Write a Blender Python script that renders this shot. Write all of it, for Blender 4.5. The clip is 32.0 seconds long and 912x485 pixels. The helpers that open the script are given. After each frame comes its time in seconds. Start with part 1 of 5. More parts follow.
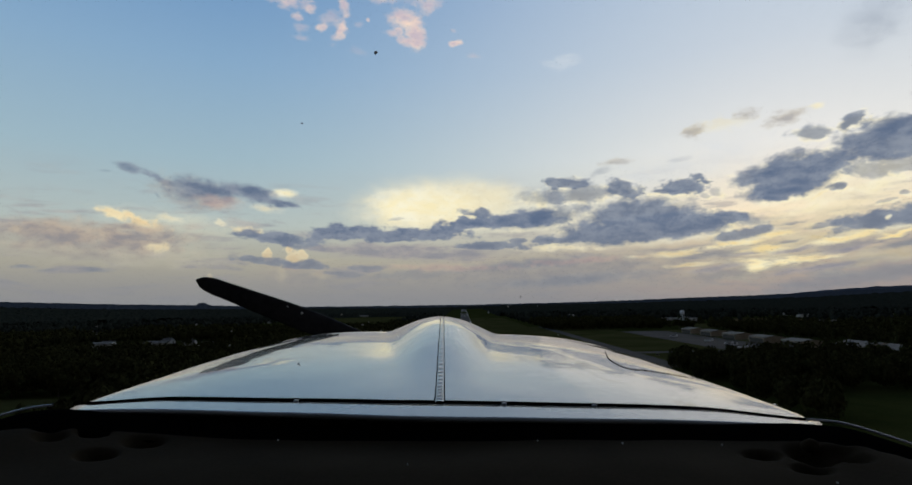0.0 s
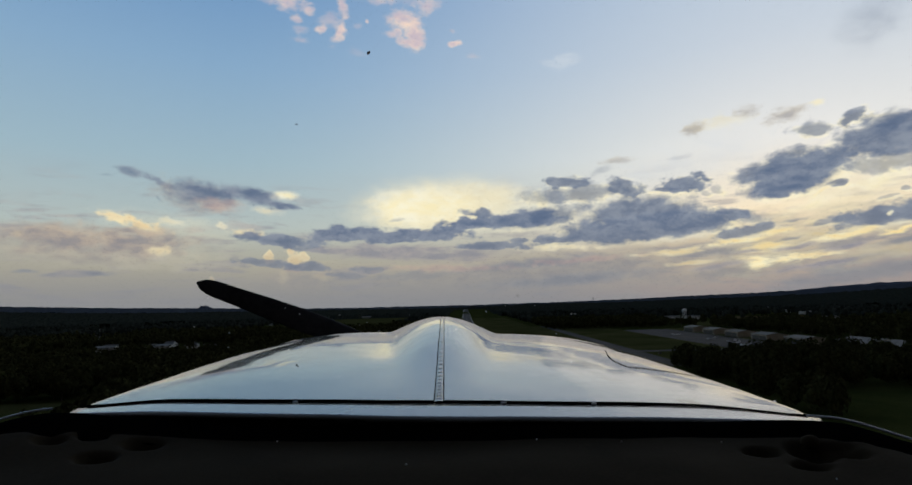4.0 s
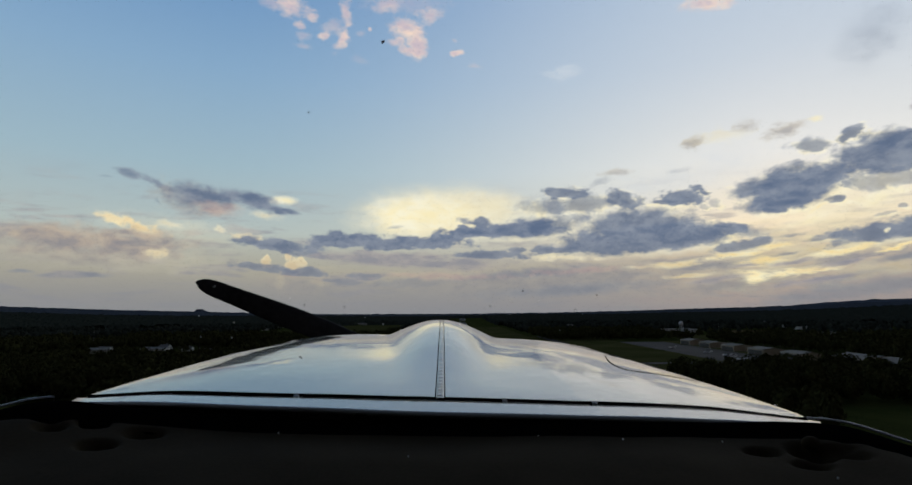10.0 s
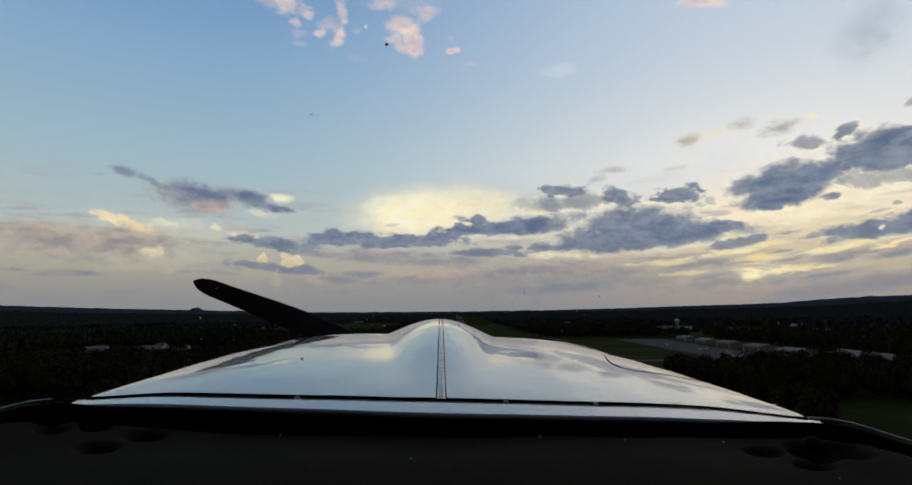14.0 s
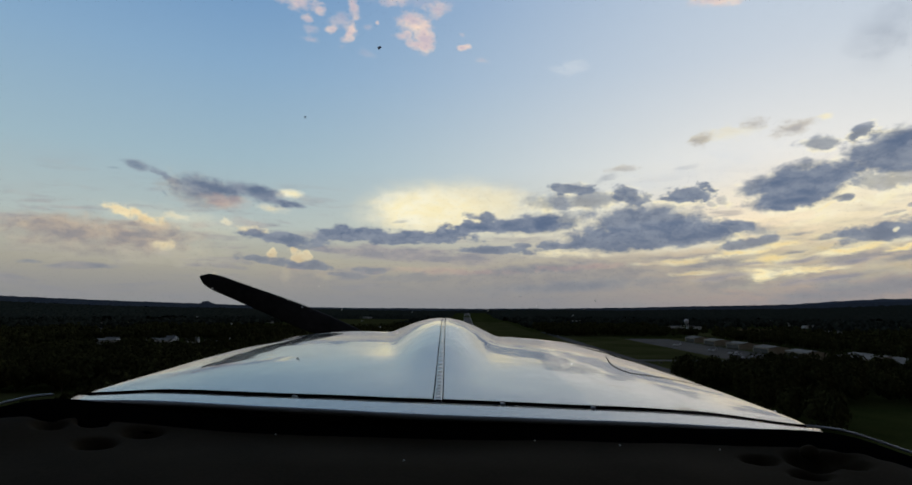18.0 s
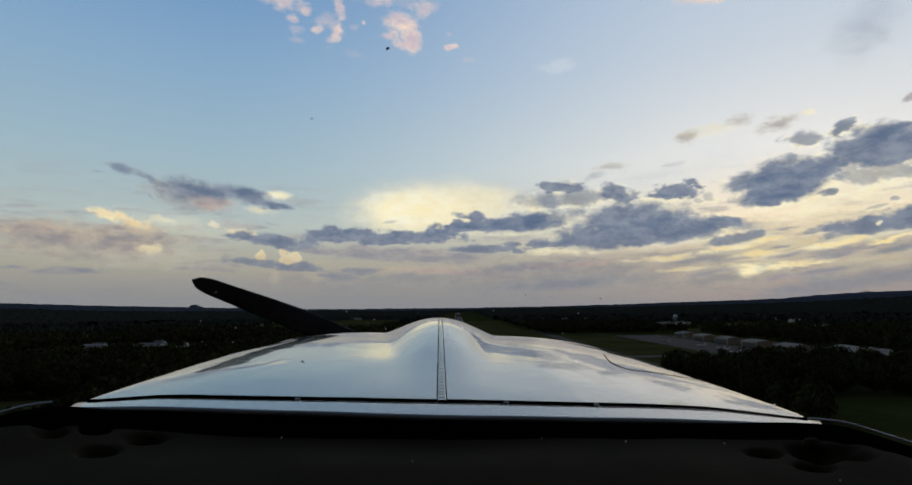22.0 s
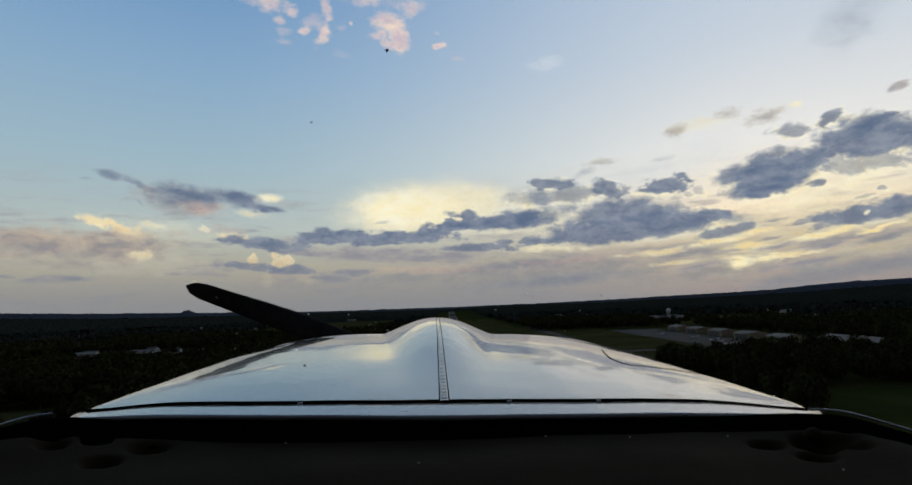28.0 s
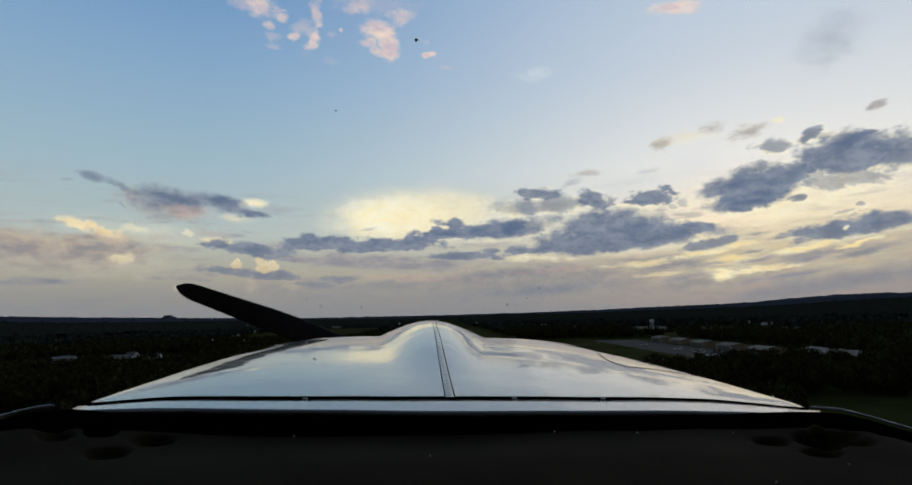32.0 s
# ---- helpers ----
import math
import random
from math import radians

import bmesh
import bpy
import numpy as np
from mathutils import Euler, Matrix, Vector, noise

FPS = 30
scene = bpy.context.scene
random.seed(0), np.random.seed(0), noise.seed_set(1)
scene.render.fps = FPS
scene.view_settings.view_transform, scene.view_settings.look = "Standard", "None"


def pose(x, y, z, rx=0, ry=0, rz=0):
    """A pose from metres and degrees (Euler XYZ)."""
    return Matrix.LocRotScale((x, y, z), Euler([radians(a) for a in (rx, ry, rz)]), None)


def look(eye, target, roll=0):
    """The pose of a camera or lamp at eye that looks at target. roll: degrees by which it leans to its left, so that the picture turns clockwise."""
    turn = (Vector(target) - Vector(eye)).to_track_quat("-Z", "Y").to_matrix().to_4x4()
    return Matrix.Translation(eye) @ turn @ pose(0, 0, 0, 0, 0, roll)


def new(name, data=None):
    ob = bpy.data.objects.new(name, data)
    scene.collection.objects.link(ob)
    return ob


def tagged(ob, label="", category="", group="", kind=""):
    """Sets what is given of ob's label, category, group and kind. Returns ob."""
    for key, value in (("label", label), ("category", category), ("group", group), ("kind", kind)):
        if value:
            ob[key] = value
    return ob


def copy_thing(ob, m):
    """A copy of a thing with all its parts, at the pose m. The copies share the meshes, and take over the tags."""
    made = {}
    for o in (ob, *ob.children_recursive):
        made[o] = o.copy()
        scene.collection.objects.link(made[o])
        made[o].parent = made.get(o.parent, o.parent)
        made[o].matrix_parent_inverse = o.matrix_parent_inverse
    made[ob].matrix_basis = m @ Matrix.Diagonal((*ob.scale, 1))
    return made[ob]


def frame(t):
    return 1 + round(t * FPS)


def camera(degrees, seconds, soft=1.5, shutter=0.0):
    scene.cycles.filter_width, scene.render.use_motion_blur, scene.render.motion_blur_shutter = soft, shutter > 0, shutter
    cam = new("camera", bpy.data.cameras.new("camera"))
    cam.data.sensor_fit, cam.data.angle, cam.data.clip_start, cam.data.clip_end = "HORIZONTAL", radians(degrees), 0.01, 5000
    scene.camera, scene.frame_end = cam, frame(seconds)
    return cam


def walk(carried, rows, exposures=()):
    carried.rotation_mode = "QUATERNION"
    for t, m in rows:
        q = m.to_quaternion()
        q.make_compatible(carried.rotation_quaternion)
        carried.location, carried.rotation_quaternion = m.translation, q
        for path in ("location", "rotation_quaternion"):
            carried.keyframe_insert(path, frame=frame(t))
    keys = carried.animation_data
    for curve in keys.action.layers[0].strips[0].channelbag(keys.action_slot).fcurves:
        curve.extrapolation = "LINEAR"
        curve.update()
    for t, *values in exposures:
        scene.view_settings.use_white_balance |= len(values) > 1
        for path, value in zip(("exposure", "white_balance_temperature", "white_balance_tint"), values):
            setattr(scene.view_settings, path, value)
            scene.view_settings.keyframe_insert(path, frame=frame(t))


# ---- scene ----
# ---- camera and its flight ----
cam = camera(80.0, 32.0, soft=1.6)
# seconds, x, y, z, pitch, lean, heading
PATH = (
    (0.0, 0.0060, 0.0013, 40.0114, 6.407, 0.998, 0.676),
    (0.5, 0.0128, 0.0015, 40.0108, 6.441, 1.214, 1.066),
    (1.0, 0.0162, 0.0016, 40.0103, 6.472, 1.083, 1.290),
    (1.5, 0.0148, 0.0016, 40.0106, 6.460, 0.771, 1.240),
    (2.0, 0.0120, 0.0015, 40.0109, 6.445, 0.796, 1.065),
    (2.5, 0.0117, 0.0015, 40.0107, 6.445, 1.354, 0.985),
    (3.0, 0.0111, 0.0014, 40.0105, 6.448, 1.612, 0.921),
    (3.5, 0.0107, 0.0015, 40.0108, 6.429, 1.631, 0.892),
    (5.5, 0.0089, 0.0012, 40.0087, 6.571, 1.199, 0.831),
    (6.0, 0.0078, 0.0011, 40.0089, 6.557, 1.123, 0.774),
    (6.5, 0.0038, 0.0010, 40.0092, 6.546, 0.902, 0.554),
    (7.0, 0.0008, 0.0006, 40.0062, 6.717, 1.251, 0.339),
    (7.5, 0.0013, 0.0006, 40.0062, 6.730, 0.884, 0.403),
    (8.0, 0.0053, 0.0006, 40.0046, 6.822, 1.109, 0.625),
    (8.5, 0.0092, 0.0006, 40.0029, 6.937, 0.697, 0.906),
    (9.0, 0.0082, 0.0002, 39.9991, 7.178, 0.057, 0.910),
    (9.5, 0.0053, -0.0000, 39.9981, 7.240, 0.052, 0.734),
    (10.0, 0.0025, -0.0002, 39.9966, 7.323, 0.442, 0.529),
    (10.5, 0.0009, -0.0003, 39.9966, 7.320, 0.713, 0.401),
    (11.0, 0.0053, -0.0003, 39.9950, 7.399, 1.433, 0.606),
    (11.5, 0.0121, 0.0001, 39.9966, 7.301, 1.516, 1.015),
    (12.0, 0.0099, 0.0000, 39.9968, 7.304, 0.877, 0.939),
    (12.5, 0.0017, 0.0000, 39.9999, 7.122, 0.418, 0.477),
    (13.0, -0.0035, -0.0004, 39.9972, 7.280, 0.875, 0.120),
    (13.5, -0.0037, -0.0004, 39.9973, 7.278, 0.728, 0.124),
    (14.0, -0.0027, -0.0000, 40.0003, 7.094, 0.583, 0.192),
    (14.5, -0.0053, 0.0002, 40.0033, 6.922, 0.181, 0.075),
    (16.5, 0.0029, 0.0004, 40.0037, 6.887, 0.655, 0.525),
    (17.0, 0.0040, 0.0008, 40.0068, 6.713, -0.101, 0.672),
    (17.5, 0.0070, 0.0008, 40.0054, 6.799, -0.205, 0.861),
    (18.0, 0.0095, 0.0009, 40.0056, 6.791, -0.221, 1.017),
    (18.5, 0.0128, 0.0009, 40.0043, 6.861, 0.084, 1.187),
    (19.0, 0.0122, 0.0010, 40.0055, 6.779, 0.485, 1.112),
    (19.5, 0.0133, 0.0009, 40.0040, 6.862, 1.002, 1.130),
    (20.0, 0.0156, 0.0010, 40.0040, 6.852, 1.420, 1.224),
    (20.5, 0.0139, 0.0010, 40.0054, 6.765, 1.497, 1.115),
    (21.0, 0.0101, 0.0007, 40.0040, 6.842, 1.644, 0.868),
    (21.5, 0.0027, 0.0006, 40.0058, 6.748, 1.183, 0.458),
    (22.0, -0.0050, 0.0005, 40.0062, 6.733, 0.721, 0.035),
    (22.5, -0.0074, 0.0005, 40.0073, 6.664, 0.656, -0.107),
    (23.0, -0.0028, 0.0008, 40.0085, 6.578, 1.220, 0.117),
    (23.5, 0.0062, 0.0008, 40.0057, 6.728, 2.224, 0.565),
    (24.0, 0.0128, 0.0011, 40.0069, 6.636, 2.899, 0.900),
    (24.5, 0.0104, 0.0012, 40.0085, 6.547, 2.545, 0.781),
    (25.0, 0.0010, 0.0010, 40.0100, 6.470, 1.859, 0.276),
    (25.5, -0.0081, 0.0011, 40.0130, 6.298, 1.609, -0.254),
    (27.5, -0.0095, 0.0006, 40.0078, 6.596, 2.323, -0.410),
    (28.0, -0.0126, 0.0005, 40.0077, 6.606, 2.137, -0.579),
    (28.5, -0.0197, 0.0003, 40.0063, 6.696, 1.915, -0.982),
    (29.0, -0.0276, 0.0003, 40.0066, 6.679, 1.920, -1.470),
    (29.5, -0.0330, 0.0001, 40.0051, 6.763, 2.209, -1.822),
    (30.0, -0.0329, -0.0001, 40.0023, 6.923, 2.582, -1.848),
    (30.5, -0.0318, -0.0004, 39.9994, 7.110, 2.316, -1.747),
    (31.0, -0.0310, -0.0007, 39.9968, 7.273, 2.015, -1.663),
    (31.5, -0.0328, -0.0007, 39.9967, 7.280, 2.022, -1.772),
    (32.0, -0.0394, -0.0008, 39.9945, 7.433, 1.394, -2.117),
)

walk(cam, [(t, pose(x, y, z, 90 + p, r, h)) for t, x, y, z, p, r, h in PATH])

# ---- sky: dusk, broken cloud ----
SUN_AZ, SUN_EL = 31.0, 4.0
world = bpy.data.worlds.new("sky")
scene.world = world
world.use_nodes = True
WN, WL = world.node_tree.nodes, world.node_tree.links
WN.clear()


def wnode(kind, **props):
    n = WN.new(kind)
    for k, v in props.items():
        if k == "operation":
            n.operation = v
        elif k == "blend_type":
            n.blend_type = v
        elif k == "data_type":
            n.data_type = v
        elif k == "vector_type":
            n.vector_type = v
        elif k == "interpolation_type":
            n.interpolation_type = v
    return n


def wmath(op, a, b=None, c=None):
    n = wnode("ShaderNodeMath", operation=op)
    for i, v in enumerate((a, b, c)):
        if v is None:
            continue
        if isinstance(v, (int, float)):
            n.inputs[i].default_value = v
        else:
            WL.new(v, n.inputs[i])
    return n.outputs[0]


def srgb(r, g, b):
    return tuple(((c / 255) / 12.92 if c < 10 else ((c / 255 + 0.055) / 1.055) ** 2.4) for c in (r, g, b)) + (1.0,)


def wmix(fac, a, b):
    n = wnode("ShaderNodeMix", data_type="RGBA")
    for i, v in ((0, fac), (6, a), (7, b)):
        if isinstance(v, (int, float, tuple)):
            n.inputs[i].default_value = v
        else:
            WL.new(v, n.inputs[i])
    return n.outputs[2]


def wramp(fac, stops):
    n = wnode("ShaderNodeValToRGB")
    while len(n.color_ramp.elements) < len(stops):
        n.color_ramp.elements.new(0.5)
    for e, (p, col) in zip(n.color_ramp.elements, stops):
        e.position, e.color = p, col
    WL.new(fac, n.inputs[0])
    return n.outputs[0]


ray = wnode("ShaderNodeTexCoord").outputs["Generated"]
xyz = wnode("ShaderNodeSeparateXYZ")
WL.new(ray, xyz.inputs[0])
deg = 180 / math.pi
azim = wmath("MULTIPLY", wmath("ARCTAN2", xyz.outputs[0], xyz.outputs[1]), deg)
elev = wmath("MULTIPLY", wmath("ARCSINE", xyz.outputs[2]), deg)
plane = wnode("ShaderNodeCombineXYZ")
WL.new(azim, plane.inputs[0])
WL.new(elev, plane.inputs[1])


def wnoise(scale, detail, stretch, rough=0.6, dist=0.0, shift=0.0):
    m = wnode("ShaderNodeMapping")
    m.inputs["Scale"].default_value = (scale / stretch, scale, 1)
    m.inputs["Location"].default_value = (shift, shift * 0.7, 3.0)
    WL.new(plane.outputs[0], m.inputs[0])
    n = wnode("ShaderNodeTexNoise")
    n.inputs["Scale"].default_value = 1.0
    n.inputs["Detail"].default_value = detail
    n.inputs["Roughness"].default_value = rough
    n.inputs["Distortion"].default_value = dist
    WL.new(m.outputs[0], n.inputs[0])
    return n


flat = heaped = plane.outputs[0]


def warp(scale, wide, high, shift):
    """Curls the sheet of the sky, so that cloud edges fray."""
    global flat
    n = wnoise(scale, 4, 1.8, 0.6, 0.0, shift)
    off = wnode("ShaderNodeVectorMath", operation="SUBTRACT")
    WL.new(n.outputs[1], off.inputs[0])
    off.inputs[1].default_value = (0.5, 0.5, 0.5)
    add = wnode("ShaderNodeVectorMath", operation="MULTIPLY_ADD")
    WL.new(off.outputs[0], add.inputs[0])
    add.inputs[1].default_value = (wide, high, 0)
    WL.new(flat, add.inputs[2])
    flat = add.outputs[0]


warp(0.35, 2.2, 0.8, 3.0)
warp(1.1, 0.8, 0.5, 8.0)
heap = wmath("MULTIPLY", wmath("SUBTRACT", wnoise(1.6, 6, 1.2, 0.55, 0.0, 53.0).outputs[0], 0.5), 4.2)
puff = wmath("MULTIPLY", wmath("SUBTRACT", wnoise(0.62, 9, 1.7, 0.62).outputs[0], 0.5), 4.2)
fibre = wmath("MULTIPLY", wmath("SUBTRACT", wnoise(1.5, 6, 4.5, 0.66, 0.4, 41.0).outputs[0], 0.5), 5.0)
wisp = wmath("MULTIPLY", wmath("SUBTRACT", wnoise(1.25, 7, 1.7, 0.58, 0.0, 29.0).outputs[0], 0.5), 4.2)
billow = wmath("MULTIPLY", wmath("SUBTRACT", wnoise(0.85, 6.5, 1.5, 0.57, 0.0, 61.0).outputs[0], 0.5), 4.2)
torn = wmath("MULTIPLY_ADD", fibre, 0.16, wmath("MULTIPLY", billow, 0.9))
shade = wnoise(0.8, 7, 1.9, 0.64, 0.3, 17.0).outputs[0]
streak = wnoise(0.85, 5, 6.0, 0.6, 0.2, 5.0).outputs[0]

# clear sky: pale to deep blue on the far side of the sun, whiter towards it
up = wmath("DIVIDE", elev, 90.0)
clear_blue = wramp(up, [(0.0, srgb(168, 162, 152)), (0.045, srgb(198, 190, 164)), (0.09, srgb(186, 198, 196)),
                        (0.16, srgb(166, 193, 207)), (0.26, srgb(142, 178, 211)), (0.36, srgb(112, 155, 203)), (0.52, srgb(82, 98, 124)), (0.8, srgb(58, 66, 84))])
clear_pale = wramp(up, [(0.0, srgb(152, 151, 159)), (0.045, srgb(185, 178, 169)), (0.09, srgb(234, 226, 206)),
                        (0.16, srgb(236, 238, 238)), (0.26, srgb(209, 220, 233)), (0.36, srgb(191, 209, 230)), (0.52, srgb(90, 104, 128)), (0.8, srgb(58, 66, 84))])
side = wnode("ShaderNodeMapRange", interpolation_type="SMOOTHSTEP")
WL.new(azim, side.inputs[0])
side.inputs[1].default_value, side.inputs[2].default_value = -26.0, 36.0
past = wnode("ShaderNodeMapRange", interpolation_type="SMOOTHSTEP")
WL.new(azim, past.inputs[0])
past.inputs[1].default_value, past.inputs[2].default_value = 42.0, 85.0
past.inputs[3].default_value, past.inputs[4].default_value = 1.0, 0.0
sky = wmix(wmath("MULTIPLY", side.outputs[0], past.outputs[0]), clear_blue, clear_pale)
atmosphere = wnode("ShaderNodeTexSky")
atmosphere.sky_type, atmosphere.sun_disc = "NISHITA", False
atmosphere.sun_elevation, atmosphere.sun_rotation = radians(SUN_EL), radians(SUN_AZ)
thin = wmix(1.0, atmosphere.outputs[0], (0.1, 0.1, 0.1, 1))
thin.node.blend_type = "MULTIPLY"
sky = wmix(0.9, thin, sky)

# the sky darkens away from the sunset
away = wnode("ShaderNodeMapRange", interpolation_type="SMOOTHSTEP")
WL.new(xyz.outputs[1], away.inputs[0])
away.inputs[1].default_value, away.inputs[2].default_value = -0.75, 0.45
sky = wmix(away.outputs[0], srgb(66, 64, 70), sky)

SLATE, SLATE_LIGHT = srgb(96, 112, 139), srgb(142, 151, 166)
MAUVE, MAUVE_LIGHT = srgb(142, 142, 154), srgb(184, 174, 170)
DUSK, DUSK_LIGHT = srgb(148, 142, 142), srgb(196, 184, 162)
CREAM, CREAM_LIGHT = srgb(238, 226, 190), srgb(250, 242, 212)
GOLD, GOLD_LIGHT = srgb(196, 184, 166), srgb(244, 226, 176)
BRIGHT, BRIGHT_LIGHT = srgb(255, 242, 196), srgb(255, 250, 226)
BRIGHT_GOLD, BRIGHT_GOLD_LIGHT = srgb(253, 228, 164), srgb(255, 246, 208)
TOWER, TOWER_LIGHT = srgb(242, 216, 166), srgb(255, 240, 196)
BANK, BANK_LIGHT = srgb(150, 145, 147), srgb(208, 188, 164)
PINK, PINK_LIGHT = srgb(180, 154, 152), srgb(214, 180, 162)
ROSE, ROSE_LIGHT = srgb(205, 190, 200), srgb(252, 226, 206)
WHITE, WHITE_LIGHT = srgb(212, 220, 230), srgb(236, 238, 238)
LIGHTER = {TOWER: TOWER_LIGHT, BANK: BANK_LIGHT, DUSK: DUSK_LIGHT, SLATE: SLATE_LIGHT, MAUVE: MAUVE_LIGHT, CREAM: CREAM_LIGHT, GOLD: GOLD_LIGHT, BRIGHT: BRIGHT_LIGHT,
           BRIGHT_GOLD: BRIGHT_GOLD_LIGHT, PINK: PINK_LIGHT, ROSE: ROSE_LIGHT, WHITE: WHITE_LIGHT}
lightness = wnode("ShaderNodeMapRange", interpolation_type="SMOOTHSTEP")
WL.new(shade, lightness.inputs[0])
lightness.inputs[1].default_value, lightness.inputs[2].default_value = 0.36, 0.68


def cloud(az, el, wide, high, tilt, colour, cover, soft, ragged, sag=1.0):
    """One cloud of the sky, at its bearing and height in degrees, with a ragged edge."""
    global sky, drift
    spot = wnode("ShaderNodeVectorMath", operation="MULTIPLY_ADD")
    WL.new(drift, spot.inputs[0])
    spot.inputs[1].default_value = (1e-6, 1e-6, 0)
    WL.new(heaped if colour in (TOWER, BANK) else flat, spot.inputs[2])
    m = wnode("ShaderNodeMapping", vector_type="TEXTURE")
    m.inputs["Location"].default_value = (az, el, 0)
    m.inputs["Rotation"].default_value = (0, 0, radians(-tilt))
    m.inputs["Scale"].default_value = (wide, high, 1)
    WL.new(spot.outputs[0], m.inputs[0])
    r = wnode("ShaderNodeVectorMath", operation="LENGTH")
    WL.new(m.outputs[0], r.inputs[0])
    if sag != 1.0:  # a flatter underside
        xy, bent = wnode("ShaderNodeSeparateXYZ"), wnode("ShaderNodeCombineXYZ")
        WL.new(m.outputs[0], xy.inputs[0])
        WL.new(xy.outputs[0], bent.inputs[0])
        WL.new(wmath("MAXIMUM", xy.outputs[1], wmath("MULTIPLY", xy.outputs[1], -sag)), bent.inputs[1])
        WL.new(bent.outputs[0], r.inputs[0])
    body = wmath("SUBTRACT", wmath("MULTIPLY_ADD", fibre if colour in (GOLD, BRIGHT_GOLD, MAUVE) else torn if colour == SLATE else heap if colour == TOWER else billow if colour == BANK else puff if high > 1.4 and colour != ROSE else wisp, ragged * 0.75, 1.0), r.outputs["Value"])
    if colour in (SLATE, ROSE):
        soft *= 1.1 if colour == SLATE else 1.25
    edge = wnode("ShaderNodeMapRange", interpolation_type="SMOOTHSTEP")
    WL.new(body, edge.inputs[0])
    edge.inputs[1].default_value, edge.inputs[2].default_value = -0.45 * soft, 1.1 * soft
    edge.inputs[4].default_value = cover
    thin = wmath("MULTIPLY_ADD", body, -0.6, wmath("MULTIPLY_ADD", lightness.outputs[0], 0.75, 0.42))
    tone = wnode("ShaderNodeMix", data_type="RGBA")
    tone.clamp_factor = True
    WL.new(thin, tone.inputs[0])
    tone.inputs[6].default_value, tone.inputs[7].default_value = colour, LIGHTER[colour]
    sky = drift = wmix(edge.outputs[0], sky, tone.outputs[2])


# streaks of thin cloud low over the horizon
low = wramp(up, [(0.0, (0.5, 0.5, 0.5, 1)), (0.03, (1, 1, 1, 1)), (0.1, (0.8, 0.8, 0.8, 1)), (0.15, (0, 0, 0, 1))])
bands = wnode("ShaderNodeMapRange", interpolation_type="SMOOTHSTEP")
WL.new(streak, bands.inputs[0])
bands.inputs[1].default_value, bands.inputs[2].default_value = 0.5, 0.66
sky = wmix(wmath("MULTIPLY", bands.outputs[0], wmath("MULTIPLY", low, 0.7)), sky, wmix(lightness.outputs[0], MAUVE, MAUVE_LIGHT))
drift = sky  # each cloud is laid over those before it
# pale and golden ground of the sunset side
cloud(33.1, 4.7, 18.61, 3.38, -6, GOLD, 0.75, 1.00, 0.70)
cloud(29.0, 4.4, 6.11, 2.14, -6, BRIGHT_GOLD, 0.55, 1.10, 0.70)
cloud(28.4, 3.0, 2.84, 1.07, -8, BRIGHT_GOLD, 0.90, 0.90, 0.80)
cloud(35.3, 5.5, 6.17, 1.00, -10, BRIGHT_GOLD, 0.60, 0.90, 0.80)
cloud(37.5, 3.4, 5.02, 0.87, -8, BRIGHT_GOLD, 0.60, 0.90, 0.90)
cloud(35.6, 9.0, 5.36, 2.24, -12, CREAM, 0.55, 1.10, 0.50)
cloud(4.6, 4.1, 19.33, 0.85, 0, GOLD, 0.45, 1.00, 0.90)
cloud(21.4, 12.6, 14.08, 2.21, -10, WHITE, 0.35, 1.00, 0.70)
# tall lit cloud in the middle
cloud(-1.8, 9.9, 9.30, 3.42, 0, CREAM, 1.00, 0.65, 0.16, 1.3)
cloud(2.9, 11.3, 4.35, 1.46, 6, CREAM, 0.60, 0.90, 0.30)
cloud(-6.3, 10.0, 3.56, 1.95, 0, BRIGHT, 1.00, 0.80, 0.30)
cloud(-2.7, 10.3, 5.59, 2.08, 4, BRIGHT, 0.80, 0.90, 0.35)
cloud(-6.9, 9.0, 0.86, 0.18, 0, SLATE, 0.45, 0.70, 0.40)
# bank on the far side
cloud(-27.6, 7.7, 6.33, 1.41, 5, CREAM, 0.30, 1.00, 0.70)
cloud(-31.7, 4.9, 8.48, 1.04, 2, CREAM, 0.50, 1.00, 0.60)
cloud(-37.3, 7.3, 2.75, 0.54, 5, BANK, 0.65, 0.80, 0.70)
cloud(-32.8, 8.6, 1.85, 0.46, 12, TOWER, 0.85, 0.60, 0.80)
cloud(-30.7, 7.8, 1.93, 0.48, 10, TOWER, 0.85, 0.60, 0.80)
cloud(-28.3, 8.4, 1.25, 0.43, 4, CREAM, 0.60, 0.80, 0.80)
cloud(-39.6, 6.7, 0.81, 0.28, 4, TOWER, 0.60, 0.70, 0.80)
cloud(-36.3, 6.3, 6.05, 1.49, 2, BANK, 0.95, 0.70, 0.50)
cloud(-30.9, 6.4, 4.56, 1.58, 2, BANK, 0.90, 0.70, 0.55)
cloud(-32.1, 7.4, 2.23, 0.36, 6, BANK, 0.70, 0.70, 0.60)
cloud(-29.4, 5.6, 0.99, 0.48, 0, TOWER, 0.90, 0.70, 0.80)
cloud(-34.7, 4.8, 6.25, 0.71, 2, DUSK, 0.60, 1.00, 0.70)
cloud(-39.4, 3.7, 1.03, 0.21, 0, SLATE, 0.65, 0.60, 0.40)
